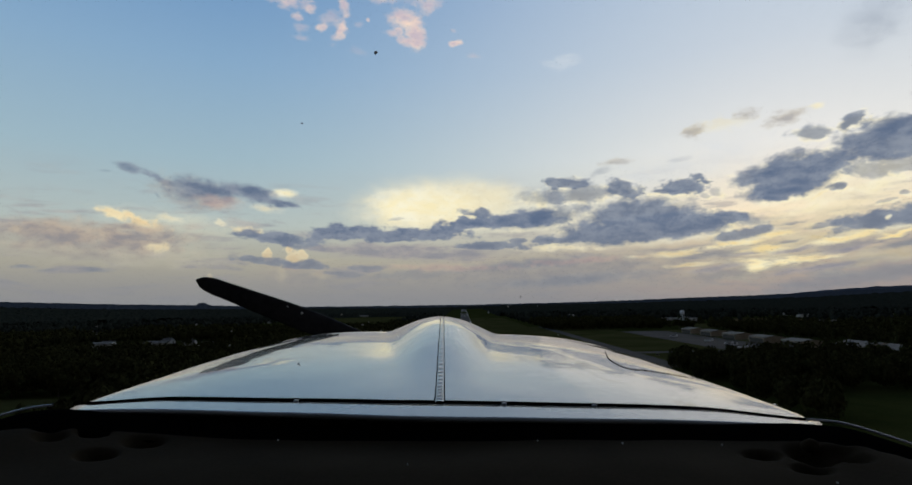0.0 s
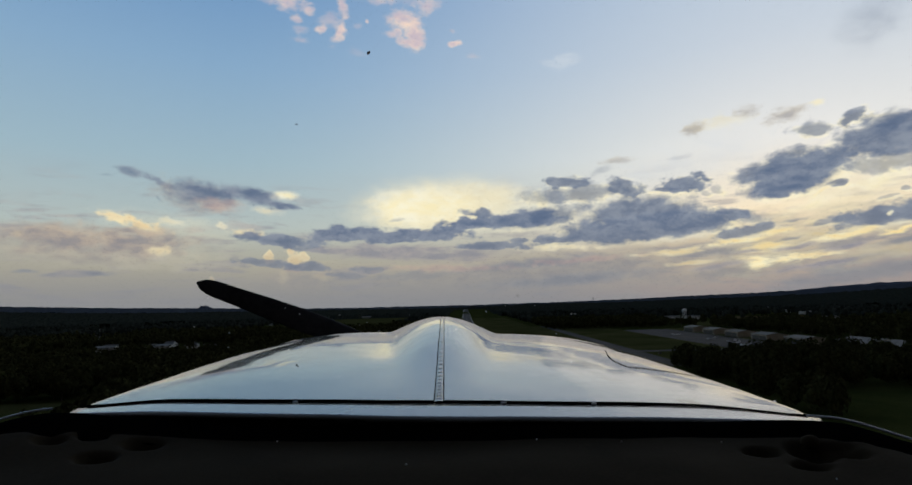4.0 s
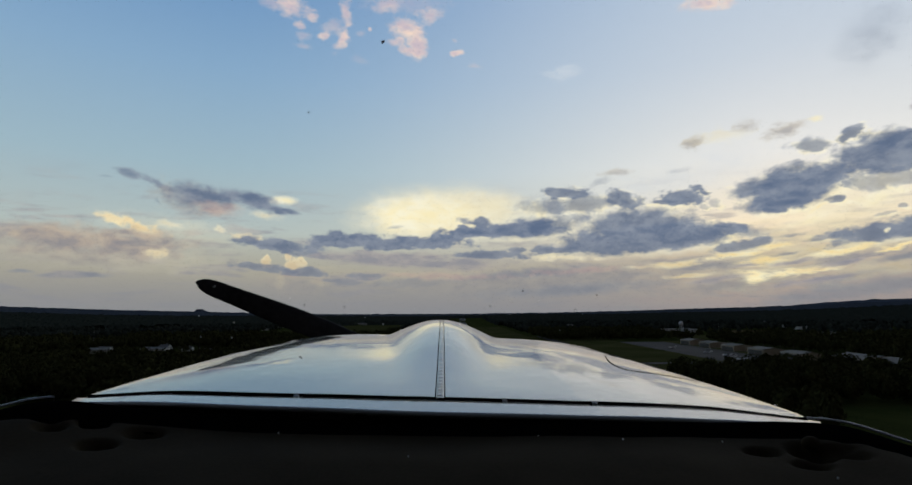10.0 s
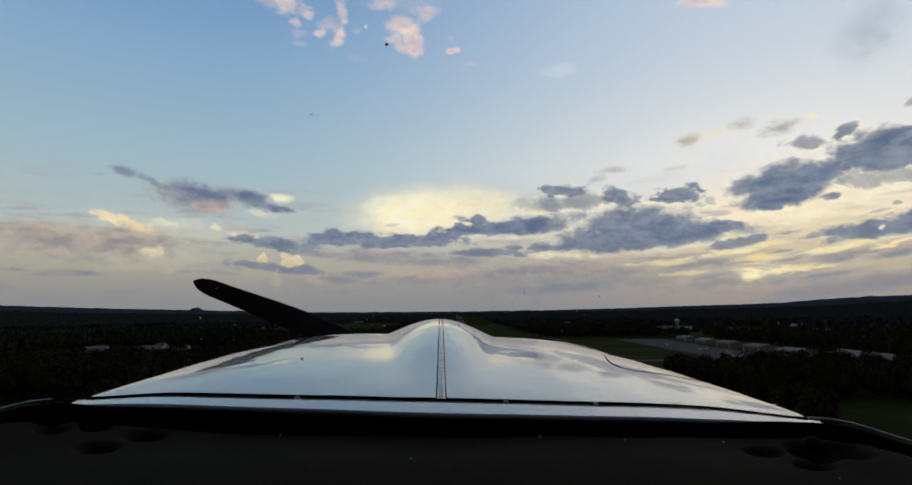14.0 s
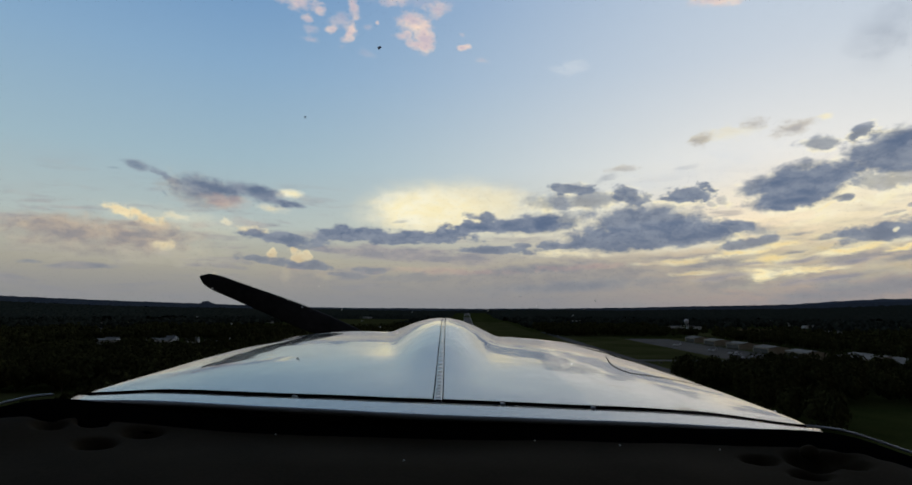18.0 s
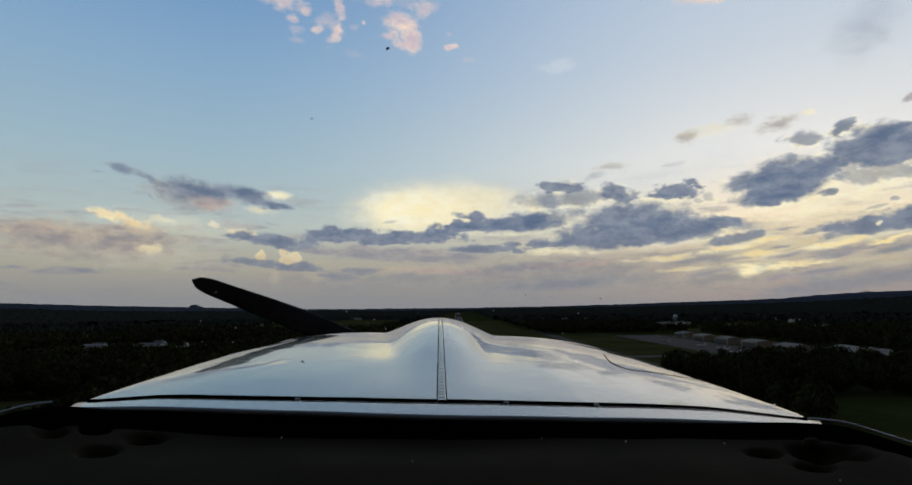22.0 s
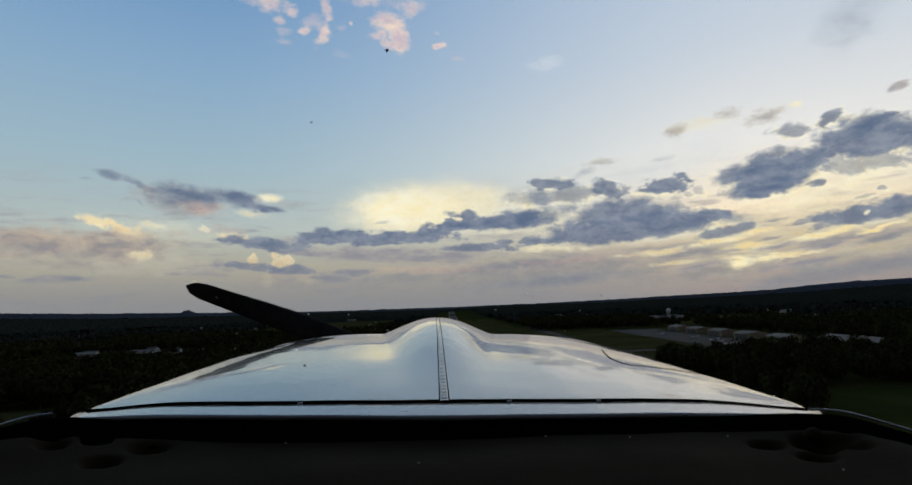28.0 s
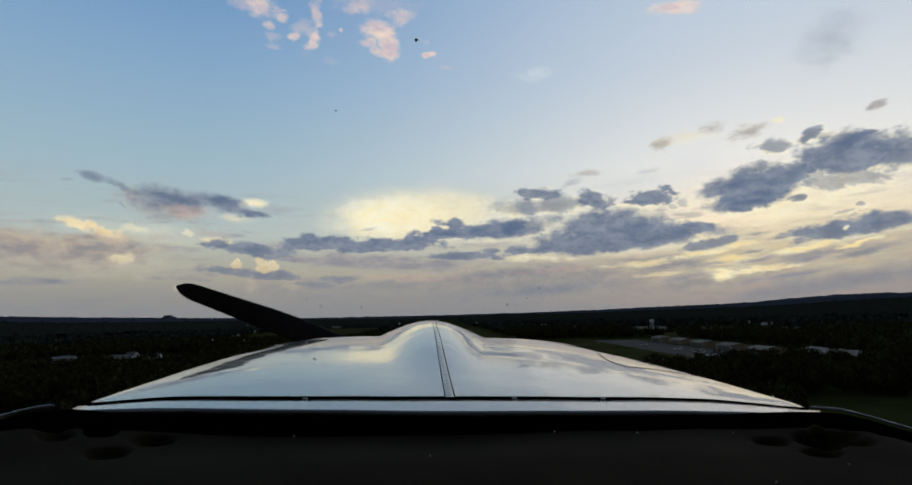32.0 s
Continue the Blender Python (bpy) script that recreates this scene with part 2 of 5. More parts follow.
cloud(-37.5, 3.4, 0.97, 0.15, 0, SLATE, 0.35, 0.70, 0.40)
cloud(-33.8, 3.5, 1.61, 0.23, 0, SLATE, 0.55, 0.60, 0.40)
cloud(-26.7, 3.9, 1.18, 0.22, 2, MAUVE, 0.60, 0.60, 0.50)
cloud(-25.0, 3.0, 0.25, 0.33, 0, TOWER, 0.80, 0.60, 0.60)
cloud(-23.9, 8.2, 0.57, 0.28, 22, CREAM, 0.60, 0.60, 0.60)
cloud(-21.6, 7.5, 1.71, 0.40, 5, TOWER, 0.75, 0.70, 0.70)
# long dusky cloud with a tail
cloud(-18.4, 11.3, 1.58, 0.52, 4, BRIGHT, 0.85, 0.70, 0.40)
cloud(-19.9, 9.8, 1.49, 0.40, 6, CREAM, 0.60, 0.80, 0.50)
cloud(-34.1, 12.2, 0.60, 0.15, 0, SLATE, 0.30, 0.60, 0.50)
cloud(-32.1, 12.7, 1.08, 0.46, 12, SLATE, 0.75, 0.50, 0.50)
cloud(-30.7, 12.4, 0.51, 0.21, 25, SLATE, 0.50, 0.60, 0.50)
cloud(-29.4, 11.9, 1.53, 0.43, 27, SLATE, 0.75, 0.50, 0.50)
cloud(-29.6, 10.4, 0.43, 0.21, 30, SLATE, 0.40, 0.60, 0.50)
cloud(-26.3, 10.8, 3.62, 1.37, 11, DUSK, 0.60, 0.70, 0.60)
cloud(-26.2, 10.9, 3.53, 1.26, 11, SLATE, 0.72, 0.70, 0.60)
cloud(-25.6, 11.4, 3.67, 0.94, 9, SLATE, 0.75, 0.80, 0.60)
cloud(-24.3, 10.1, 2.28, 0.67, 4, PINK, 0.50, 0.80, 0.40)
cloud(-21.3, 11.1, 3.25, 0.85, 14, SLATE, 0.95, 0.50, 0.60)
cloud(-18.4, 10.3, 1.68, 0.35, 12, SLATE, 0.92, 0.40, 0.50)
# small sunlit towers
cloud(-17.0, 2.9, 3.48, 1.40, 0, BANK, 0.55, 1.00, 0.60)
cloud(-18.4, 3.1, 0.55, 1.16, 0, TOWER, 0.35, 0.90, 0.60)
cloud(-19.8, 5.1, 0.55, 0.69, 0, TOWER, 0.90, 0.35, 0.80)
cloud(-19.8, 5.6, 0.33, 0.29, 0, TOWER, 0.95, 0.30, 0.80)
cloud(-17.1, 4.9, 1.12, 0.82, 0, TOWER, 0.97, 0.30, 0.80)
cloud(-17.7, 5.6, 0.39, 0.41, 0, TOWER, 0.95, 0.30, 0.80)
cloud(-16.6, 5.5, 0.45, 0.41, 0, TOWER, 0.95, 0.30, 0.80)
cloud(-17.1, 4.1, 1.01, 0.47, 0, PINK, 0.60, 0.60, 0.70)
cloud(-14.7, 3.3, 1.03, 0.59, 0, TOWER, 0.35, 0.80, 0.70)
cloud(-19.0, 6.8, 4.76, 0.69, 5, SLATE, 0.95, 0.27, 0.69, 1.42)
cloud(-15.9, 6.0, 2.19, 0.47, 9, SLATE, 0.80, 0.27, 0.69, 1.42)
cloud(-20.3, 4.6, 3.56, 0.45, 4, SLATE, 0.80, 0.27, 0.69, 1.42)
cloud(-16.4, 4.1, 2.84, 0.54, 5, SLATE, 0.85, 0.27, 0.69, 1.42)
cloud(-10.1, 3.8, 2.14, 0.40, 2, SLATE, 0.70, 0.27, 0.69, 1.42)
cloud(-12.4, 3.2, 2.10, 0.39, 0, SLATE, 0.50, 0.27, 0.69, 1.42)
cloud(-5.2, 3.0, 4.36, 0.56, -2, SLATE, 0.45, 0.43, 0.69, 1.42)
# slate bars across the middle
cloud(-8.8, 5.7, 6.91, 0.79, 0, MAUVE, 0.85, 0.70, 0.60)
cloud(-1.5, 5.1, 7.06, 0.80, -1, MAUVE, 0.85, 0.70, 0.60)
cloud(9.3, 8.6, 5.25, 1.49, -8, BRIGHT, 0.50, 0.48, 0.47, 1.42)
cloud(9.0, 6.1, 1.53, 0.70, 4, BRIGHT, 0.50, 0.33, 0.69, 1.42)
cloud(-11.7, 7.4, 4.68, 0.95, 1, SLATE, 1.00, 0.25, 0.69, 1.72)
cloud(-5.8, 7.1, 6.95, 0.97, 0, SLATE, 1.00, 0.25, 0.69, 1.72)
cloud(-1.6, 7.8, 4.14, 0.97, -12, SLATE, 1.00, 0.25, 0.69, 1.6)
cloud(0.2, 8.2, 1.26, 0.81, -10, SLATE, 1.00, 0.27, 0.69, 1.42)
cloud(2.3, 9.3, 2.52, 0.57, 7, SLATE, 0.95, 0.27, 0.69, 1.42)
cloud(5.6, 8.6, 5.87, 0.97, -1, SLATE, 1.00, 0.27, 0.69, 1.42)
cloud(9.0, 8.8, 4.96, 1.36, -8, SLATE, 0.80, 0.40, 0.47, 1.42)
cloud(1.3, 8.2, 2.82, 0.65, -3, SLATE, 0.95, 0.27, 0.69, 1.42)
cloud(3.4, 5.9, 3.97, 0.65, 1, SLATE, 0.90, 0.27, 0.69, 1.42)
cloud(5.9, 6.5, 0.95, 0.32, 0, SLATE, 0.80, 0.27, 0.69, 1.42)
cloud(8.7, 6.4, 1.44, 0.64, 4, SLATE, 0.92, 0.27, 0.69, 1.42)
# heaps towards the sun
cloud(25.6, 6.2, 1.31, 0.55, -4, BRIGHT_GOLD, 0.90, 0.60, 0.80)
cloud(11.5, 11.9, 2.28, 0.87, 4, BRIGHT, 0.50, 0.33, 0.69, 1.42)
cloud(13.0, 10.6, 4.95, 1.21, 0, BRIGHT, 0.50, 0.43, 0.69, 1.42)
cloud(9.1, 10.5, 2.93, 1.31, 0, BRIGHT, 0.50, 0.52, 0.69, 1.42)
cloud(17.2, 10.8, 2.45, 0.93, 12, BRIGHT, 0.50, 0.33, 0.96, 1.42)
cloud(22.9, 10.6, 2.55, 1.14, 0, BRIGHT, 0.50, 0.30, 0.83, 1.6)
cloud(21.1, 10.4, 1.79, 0.50, 0, BRIGHT, 0.50, 0.33, 0.69, 1.42)
cloud(25.8, 9.8, 0.58, 0.64, 0, BRIGHT, 0.50, 0.52, 0.69, 1.42)
cloud(24.8, 9.7, 0.52, 0.40, 0, BRIGHT, 0.50, 0.52, 0.69, 1.42)
cloud(18.9, 7.9, 6.36, 2.52, 2, BRIGHT, 0.50, 0.36, 0.38, 1.42)
cloud(18.5, 6.5, 10.04, 1.94, -2, BRIGHT, 0.50, 0.31, 0.38, 1.6)
cloud(21.3, 6.9, 6.15, 1.82, 2, BRIGHT, 0.50, 0.39, 0.47, 1.42)
cloud(26.2, 7.2, 2.27, 0.88, -3, BRIGHT, 0.50, 0.33, 0.69, 1.42)
cloud(11.0, 6.0, 4.67, 0.52, -4, BRIGHT, 0.50, 0.33, 0.69, 1.42)
cloud(27.5, 5.7, 2.95, 0.63, -6, BRIGHT, 0.50, 0.33, 0.69, 1.42)
cloud(28.7, 6.8, 1.33, 0.78, 0, BRIGHT, 0.50, 0.52, 0.69, 1.42)
cloud(32.1, 10.3, 4.77, 2.41, -14, BRIGHT, 0.50, 0.31, 0.38, 1.3)
cloud(30.2, 10.9, 3.61, 1.38, -6, BRIGHT, 0.50, 0.39, 0.47, 1.42)
cloud(31.2, 9.1, 2.19, 1.06, -8, BRIGHT, 0.50, 0.35, 0.69, 1.42)
cloud(34.3, 11.0, 2.27, 1.32, -16, BRIGHT, 0.50, 0.35, 0.47, 1.42)
cloud(35.4, 9.3, 0.63, 0.43, -20, BRIGHT, 0.50, 0.43, 1.24, 1.42)
cloud(32.1, 12.3, 1.48, 0.67, -6, BRIGHT, 0.50, 0.43, 0.69, 1.42)
cloud(33.6, 14.1, 1.66, 0.80, 2, BRIGHT, 0.50, 0.43, 0.69, 1.42)
cloud(36.8, 14.6, 1.24, 0.70, -20, BRIGHT, 0.50, 0.43, 1.24, 1.42)
cloud(38.8, 12.4, 4.25, 1.99, 4, BRIGHT, 0.50, 0.36, 0.52, 1.42)
cloud(39.4, 13.4, 3.00, 1.36, 8, BRIGHT, 0.50, 0.43, 0.57, 1.42)
cloud(42.2, 12.0, 2.92, 2.10, 4, BRIGHT, 0.50, 0.39, 0.57, 1.42)
cloud(38.3, 10.7, 3.23, 1.04, 4, BRIGHT, 0.50, 0.52, 1.52)
cloud(40.7, 13.9, 0.51, 0.33, 0, BRIGHT, 0.50, 0.33, 0.69, 1.42)
cloud(37.9, 6.0, 4.20, 0.98, -10, BRIGHT, 0.50, 0.35, 0.69, 1.42)
cloud(40.4, 6.4, 2.86, 1.22, -8, BRIGHT, 0.50, 0.36, 0.47, 1.42)
cloud(34.7, 6.0, 2.33, 0.37, -2, BRIGHT, 0.50, 0.33, 0.69, 1.42)
cloud(11.2, 12.2, 2.16, 0.79, 4, SLATE, 0.92, 0.27, 0.69, 1.42)
cloud(12.7, 10.9, 4.68, 1.10, 0, SLATE, 0.70, 0.36, 0.69, 1.42)
cloud(8.8, 10.8, 2.77, 1.19, 0, SLATE, 0.50, 0.43, 0.69, 1.42)
cloud(16.9, 11.1, 2.32, 0.85, 12, SLATE, 0.88, 0.27, 0.96, 1.42)
cloud(22.6, 10.9, 2.42, 1.04, 0, SLATE, 0.97, 0.25, 0.83, 1.6)
cloud(20.9, 10.7, 1.69, 0.45, 0, SLATE, 0.90, 0.27, 0.69, 1.42)
cloud(25.5, 10.1, 0.55, 0.58, 0, SLATE, 0.45, 0.43, 0.69, 1.42)
cloud(24.5, 9.9, 0.49, 0.37, 0, SLATE, 0.40, 0.43, 0.69, 1.42)
cloud(18.6, 8.2, 6.02, 2.30, 2, SLATE, 0.95, 0.30, 0.38, 1.42)
cloud(18.3, 6.8, 9.51, 1.77, -2, SLATE, 1.00, 0.26, 0.38, 1.6)
cloud(21.0, 7.2, 5.83, 1.66, 2, SLATE, 0.85, 0.32, 0.47, 1.42)
cloud(26.0, 7.4, 2.15, 0.80, -3, SLATE, 0.92, 0.27, 0.69, 1.42)
cloud(10.7, 6.3, 4.42, 0.48, -4, SLATE, 0.90, 0.27, 0.69, 1.42)
cloud(27.2, 5.9, 2.80, 0.58, -6, SLATE, 0.88, 0.27, 0.69, 1.42)
cloud(28.4, 7.1, 1.26, 0.71, 0, SLATE, 0.60, 0.43, 0.69, 1.42)
cloud(31.8, 10.6, 4.52, 2.19, -14, SLATE, 1.00, 0.26, 0.38, 1.3)
cloud(29.9, 11.2, 3.42, 1.26, -6, SLATE, 0.90, 0.32, 0.47, 1.42)
cloud(31.0, 9.3, 2.08, 0.97, -8, SLATE, 0.95, 0.29, 0.69, 1.42)
cloud(34.1, 11.3, 2.15, 1.20, -16, SLATE, 0.92, 0.29, 0.47, 1.42)
cloud(35.2, 9.5, 0.60, 0.40, -20, SLATE, 0.85, 0.36, 1.24, 1.42)
cloud(31.9, 12.6, 1.41, 0.61, -6, SLATE, 0.70, 0.36, 0.69, 1.42)
cloud(33.4, 14.3, 1.58, 0.73, 2, SLATE, 0.78, 0.36, 0.69, 1.42)
cloud(36.6, 14.8, 1.17, 0.64, -20, SLATE, 0.85, 0.36, 1.24, 1.42)
cloud(38.6, 12.6, 4.03, 1.82, 4, SLATE, 0.97, 0.30, 0.52, 1.42)
cloud(39.3, 13.6, 2.85, 1.24, 8, SLATE, 0.85, 0.36, 0.57, 1.42)
cloud(42.0, 12.2, 2.77, 1.91, 4, SLATE, 0.90, 0.32, 0.57, 1.42)
cloud(38.2, 10.9, 3.06, 0.95, 4, SLATE, 0.60, 0.43, 1.52)
cloud(40.6, 14.2, 0.48, 0.30, 0, SLATE, 0.70, 0.27, 0.69, 1.42)
cloud(37.7, 6.3, 3.98, 0.90, -10, SLATE, 0.95, 0.29, 0.69, 1.42)
cloud(40.2, 6.6, 2.72, 1.11, -8, SLATE, 0.92, 0.30, 0.47, 1.42)
cloud(34.5, 6.2, 2.21, 0.33, -2, SLATE, 0.70, 0.27, 0.69, 1.42)
cloud(38.0, 6.6, 0.35, 0.24, -10, BRIGHT, 0.90, 0.50, 0.60)
cloud(39.8, 8.2, 0.61, 0.27, 0, BRIGHT, 0.50, 0.33, 0.69, 1.42)
cloud(38.2, 7.7, 0.97, 0.21, -4, BRIGHT, 0.50, 0.33, 0.69, 1.42)
cloud(39.6, 8.4, 0.57, 0.25, 0, SLATE, 0.60, 0.27, 0.69, 1.42)
cloud(38.1, 7.9, 0.92, 0.19, -4, SLATE, 0.40, 0.27, 0.69, 1.42)
# grey sheets low over the land
cloud(33.8, 8.9, 1.12, 0.20, -32, BRIGHT_GOLD, 0.60, 0.80, 0.50)
cloud(28.0, 4.2, 4.55, 0.43, -6, MAUVE, 0.55, 0.70, 0.80)
cloud(35.8, 4.4, 3.64, 0.40, -8, MAUVE, 0.70, 0.60, 0.80)
cloud(13.5, 3.5, 10.98, 0.65, -2, MAUVE, 0.60, 0.70, 0.80)
cloud(8.8, 3.1, 16.63, 1.69, -2, DUSK, 0.80, 0.90, 0.70)
cloud(10.0, 4.2, 10.09, 0.48, -2, SLATE, 0.50, 0.80, 0.50)
cloud(11.1, 2.2, 9.98, 0.66, -3, SLATE, 0.65, 0.70, 0.45)
cloud(4.6, 3.8, 7.30, 0.49, -2, SLATE, 0.45, 0.80, 0.50)
cloud(25.0, 4.3, 3.02, 0.44, -2, SLATE, 0.50, 0.70, 0.50)
cloud(23.5, 4.9, 5.68, 0.45, -3, MAUVE, 0.50, 0.70, 0.80)
cloud(36.5, 1.7, 9.47, 1.07, -8, SLATE, 0.70, 0.70, 0.45)
cloud(25.9, 2.3, 6.92, 0.71, -5, DUSK, 0.70, 0.90, 0.70)
cloud(34.2, 2.7, 4.19, 0.35, -9, SLATE, 0.60, 0.80, 0.50)
cloud(39.5, 4.4, 2.75, 0.38, -11, SLATE, 0.70, 0.70, 0.50)
cloud(29.4, 4.1, 1.49, 0.21, -4, SLATE, 0.70, 0.60, 0.50, 2)
cloud(30.9, 5.0, 1.63, 0.21, -6, SLATE, 0.60, 0.60, 0.50, 2)
cloud(31.5, 6.6, 1.35, 0.21, -4, SLATE, 0.60, 0.60, 0.50, 2)
# torn high scraps
cloud(23.9, 16.0, 1.16, 0.71, -6, DUSK, 0.75, 0.80, 0.80)
cloud(26.1, 16.4, 2.55, 0.80, -5, CREAM, 0.45, 0.90, 0.90)
cloud(28.2, 17.0, 1.18, 0.47, 4, DUSK, 0.60, 0.80, 0.80)
cloud(31.8, 16.1, 1.83, 0.61, -10, DUSK, 0.65, 0.80, 0.80)
cloud(33.9, 16.6, 0.74, 0.30, -16, BRIGHT, 0.60, 0.70, 0.80)
cloud(16.4, 14.0, 1.39, 0.41, 0, DUSK, 0.50, 0.80, 0.80)
cloud(14.6, 13.1, 1.17, 0.41, -18, SLATE, 0.35, 0.80, 0.70)
cloud(22.0, 13.6, 1.08, 0.22, -3, SLATE, 0.20, 0.80, 0.70)
cloud(38.7, 22.4, 2.57, 1.87, -30, SLATE, 0.35, 1.20, 0.60)
cloud(41.4, 16.3, 0.79, 0.36, -10, MAUVE, 0.80, 0.50, 0.70)
cloud(26.0, 28.2, 2.64, 0.62, 4, ROSE, 0.90, 0.60, 0.70)
cloud(11.3, 24.1, 1.67, 0.77, 0, WHITE, 0.40, 0.80, 0.80)
# rosy tufts overhead
cloud(-20.1, 29.7, 1.27, 0.59, 0, ROSE, 0.50, 0.80, 0.80)
cloud(-18.2, 29.7, 1.66, 0.85, 10, ROSE, 0.92, 0.75, 0.80)
cloud(-16.0, 29.1, 0.79, 0.46, 0, ROSE, 0.80, 0.70, 0.80)
cloud(-17.2, 28.2, 0.54, 0.36, 0, ROSE, 0.70, 0.70, 0.80)
cloud(-16.9, 27.3, 0.77, 0.42, 0, ROSE, 0.35, 0.80, 0.80)
cloud(-16.8, 26.4, 0.95, 0.26, 0, ROSE, 0.35, 0.80, 0.80)
cloud(-15.0, 27.5, 0.79, 0.37, -25, ROSE, 0.80, 0.65, 0.80)
cloud(-13.9, 28.4, 1.35, 0.57, -15, ROSE, 0.50, 0.90, 0.90)
cloud(-12.5, 29.9, 0.62, 1.43, 0, ROSE, 0.85, 0.70, 0.70)
cloud(-12.9, 27.5, 0.68, 1.27, 18, ROSE, 0.95, 0.60, 0.70)
cloud(-11.0, 28.0, 0.63, 0.37, 0, ROSE, 0.35, 0.80, 0.80)
cloud(-9.7, 28.5, 0.32, 0.26, 0, ROSE, 0.70, 0.60, 0.70)
cloud(-5.7, 30.9, 4.28, 0.82, 0, ROSE, 0.30, 1.00, 0.80)
cloud(-7.9, 30.7, 1.41, 0.67, -10, ROSE, 0.70, 0.80, 0.80)
cloud(-3.1, 30.0, 1.50, 0.68, -8, ROSE, 0.75, 0.80, 0.80)
cloud(-5.9, 28.7, 1.67, 1.06, 10, ROSE, 0.92, 0.60, 0.60)
cloud(-4.6, 27.5, 1.16, 1.51, -18, ROSE, 0.97, 0.50, 0.50)
cloud(-5.1, 26.7, 1.54, 0.44, 6, ROSE, 0.95, 0.50, 0.60)
cloud(-7.0, 27.5, 0.77, 0.38, 0, ROSE, 0.80, 0.60, 0.70)
cloud(-0.6, 27.7, 0.32, 0.22, 0, ROSE, 0.40, 0.80, 0.70)
cloud(-0.2, 26.5, 0.65, 0.27, 0, ROSE, 0.95, 0.50, 0.70)
cloud(1.7, 25.3, 0.64, 0.22, 8, ROSE, 0.40, 0.80, 0.70)
cloud(-10.8, 25.5, 0.87, 0.33, 8, ROSE, 0.20, 0.90, 0.80)
# haze bank on the horizon
hazy = wramp(up, [(0.0, (0.88, 0.88, 0.88, 1)), (0.02, (0.74, 0.74, 0.74, 1)), (0.045, (0.48, 0.48, 0.48, 1)), (0.09, (0, 0, 0, 1))])
sky = drift = wmix(hazy, sky, srgb(137, 140, 146))
# lit gaps round the hidden sun
cloud(28.3, 3.1, 1.33, 0.75, 0, BRIGHT_GOLD, 0.97, 0.60, 0.60)
cloud(28.9, 4.3, 2.26, 0.64, -8, BRIGHT_GOLD, 0.80, 0.80, 0.80)
cloud(30.9, 3.3, 2.70, 0.37, -6, BRIGHT_GOLD, 0.90, 0.60, 0.80)
cloud(33.4, 3.5, 2.14, 0.25, -8, BRIGHT_GOLD, 0.85, 0.60, 0.80)
cloud(30.5, 5.9, 2.75, 0.37, -6, BRIGHT_GOLD, 0.70, 0.70, 0.80)
cloud(27.1, 5.2, 2.44, 0.27, -4, BRIGHT_GOLD, 0.80, 0.60, 0.80)
cloud(35.2, 5.0, 2.88, 0.30, -10, BRIGHT_GOLD, 0.80, 0.60, 0.80)
cloud(38.8, 5.1, 1.87, 0.24, -12, BRIGHT_GOLD, 0.90, 0.60, 0.80)
cloud(33.3, 7.9, 2.60, 0.51, -14, BRIGHT, 0.50, 0.90, 0.70)
cloud(38.0, 9.4, 1.94, 0.67, -14, BRIGHT, 0.60, 0.90, 0.70)
cloud(21.4, 4.6, 4.26, 0.28, -3, BRIGHT_GOLD, 0.60, 0.70, 0.80)
cloud(22.7, 3.4, 2.61, 0.23, -3, BRIGHT_GOLD, 0.45, 0.70, 0.80)
cloud(10.7, 5.4, 3.68, 0.30, 0, CREAM, 0.65, 0.70, 0.80)
cloud(12.4, 4.2, 5.27, 0.30, -2, PINK, 0.45, 0.90, 0.80)
cloud(-1.5, 3.8, 6.74, 0.37, 0, PINK, 0.40, 0.90, 0.80)
cloud(27.7, 4.0, 1.54, 0.22, -4, MAUVE, 0.70, 0.60, 0.80)
cloud(31.3, 4.2, 2.24, 0.21, -8, MAUVE, 0.75, 0.60, 0.80)
cloud(35.1, 3.9, 2.88, 0.25, -10, MAUVE, 0.75, 0.60, 0.80)
cloud(32.2, 2.5, 3.06, 0.31, -8, MAUVE, 0.70, 0.70, 0.80)
cloud(25.4, 3.0, 2.99, 0.33, -4, MAUVE, 0.60, 0.70, 0.80)
backing = wnode("ShaderNodeBackground")
backing.inputs[1].default_value = 0.97
WL.new(sky, backing.inputs[0])
wout = wnode("ShaderNodeOutputWorld")
WL.new(backing.outputs[0], wout.inputs[0])

sun = new("sun", bpy.data.lights.new("sun", "SUN"))
sun.data.energy, sun.data.angle, sun.data.color = 0.06, radians(45), (1.0, 0.82, 0.58)
sun.matrix_world = look((0, 0, 0), (-math.sin(radians(SUN_AZ)), -math.cos(radians(SUN_AZ)), -math.tan(radians(SUN_EL))))
sun.location = (300, 500, 120)


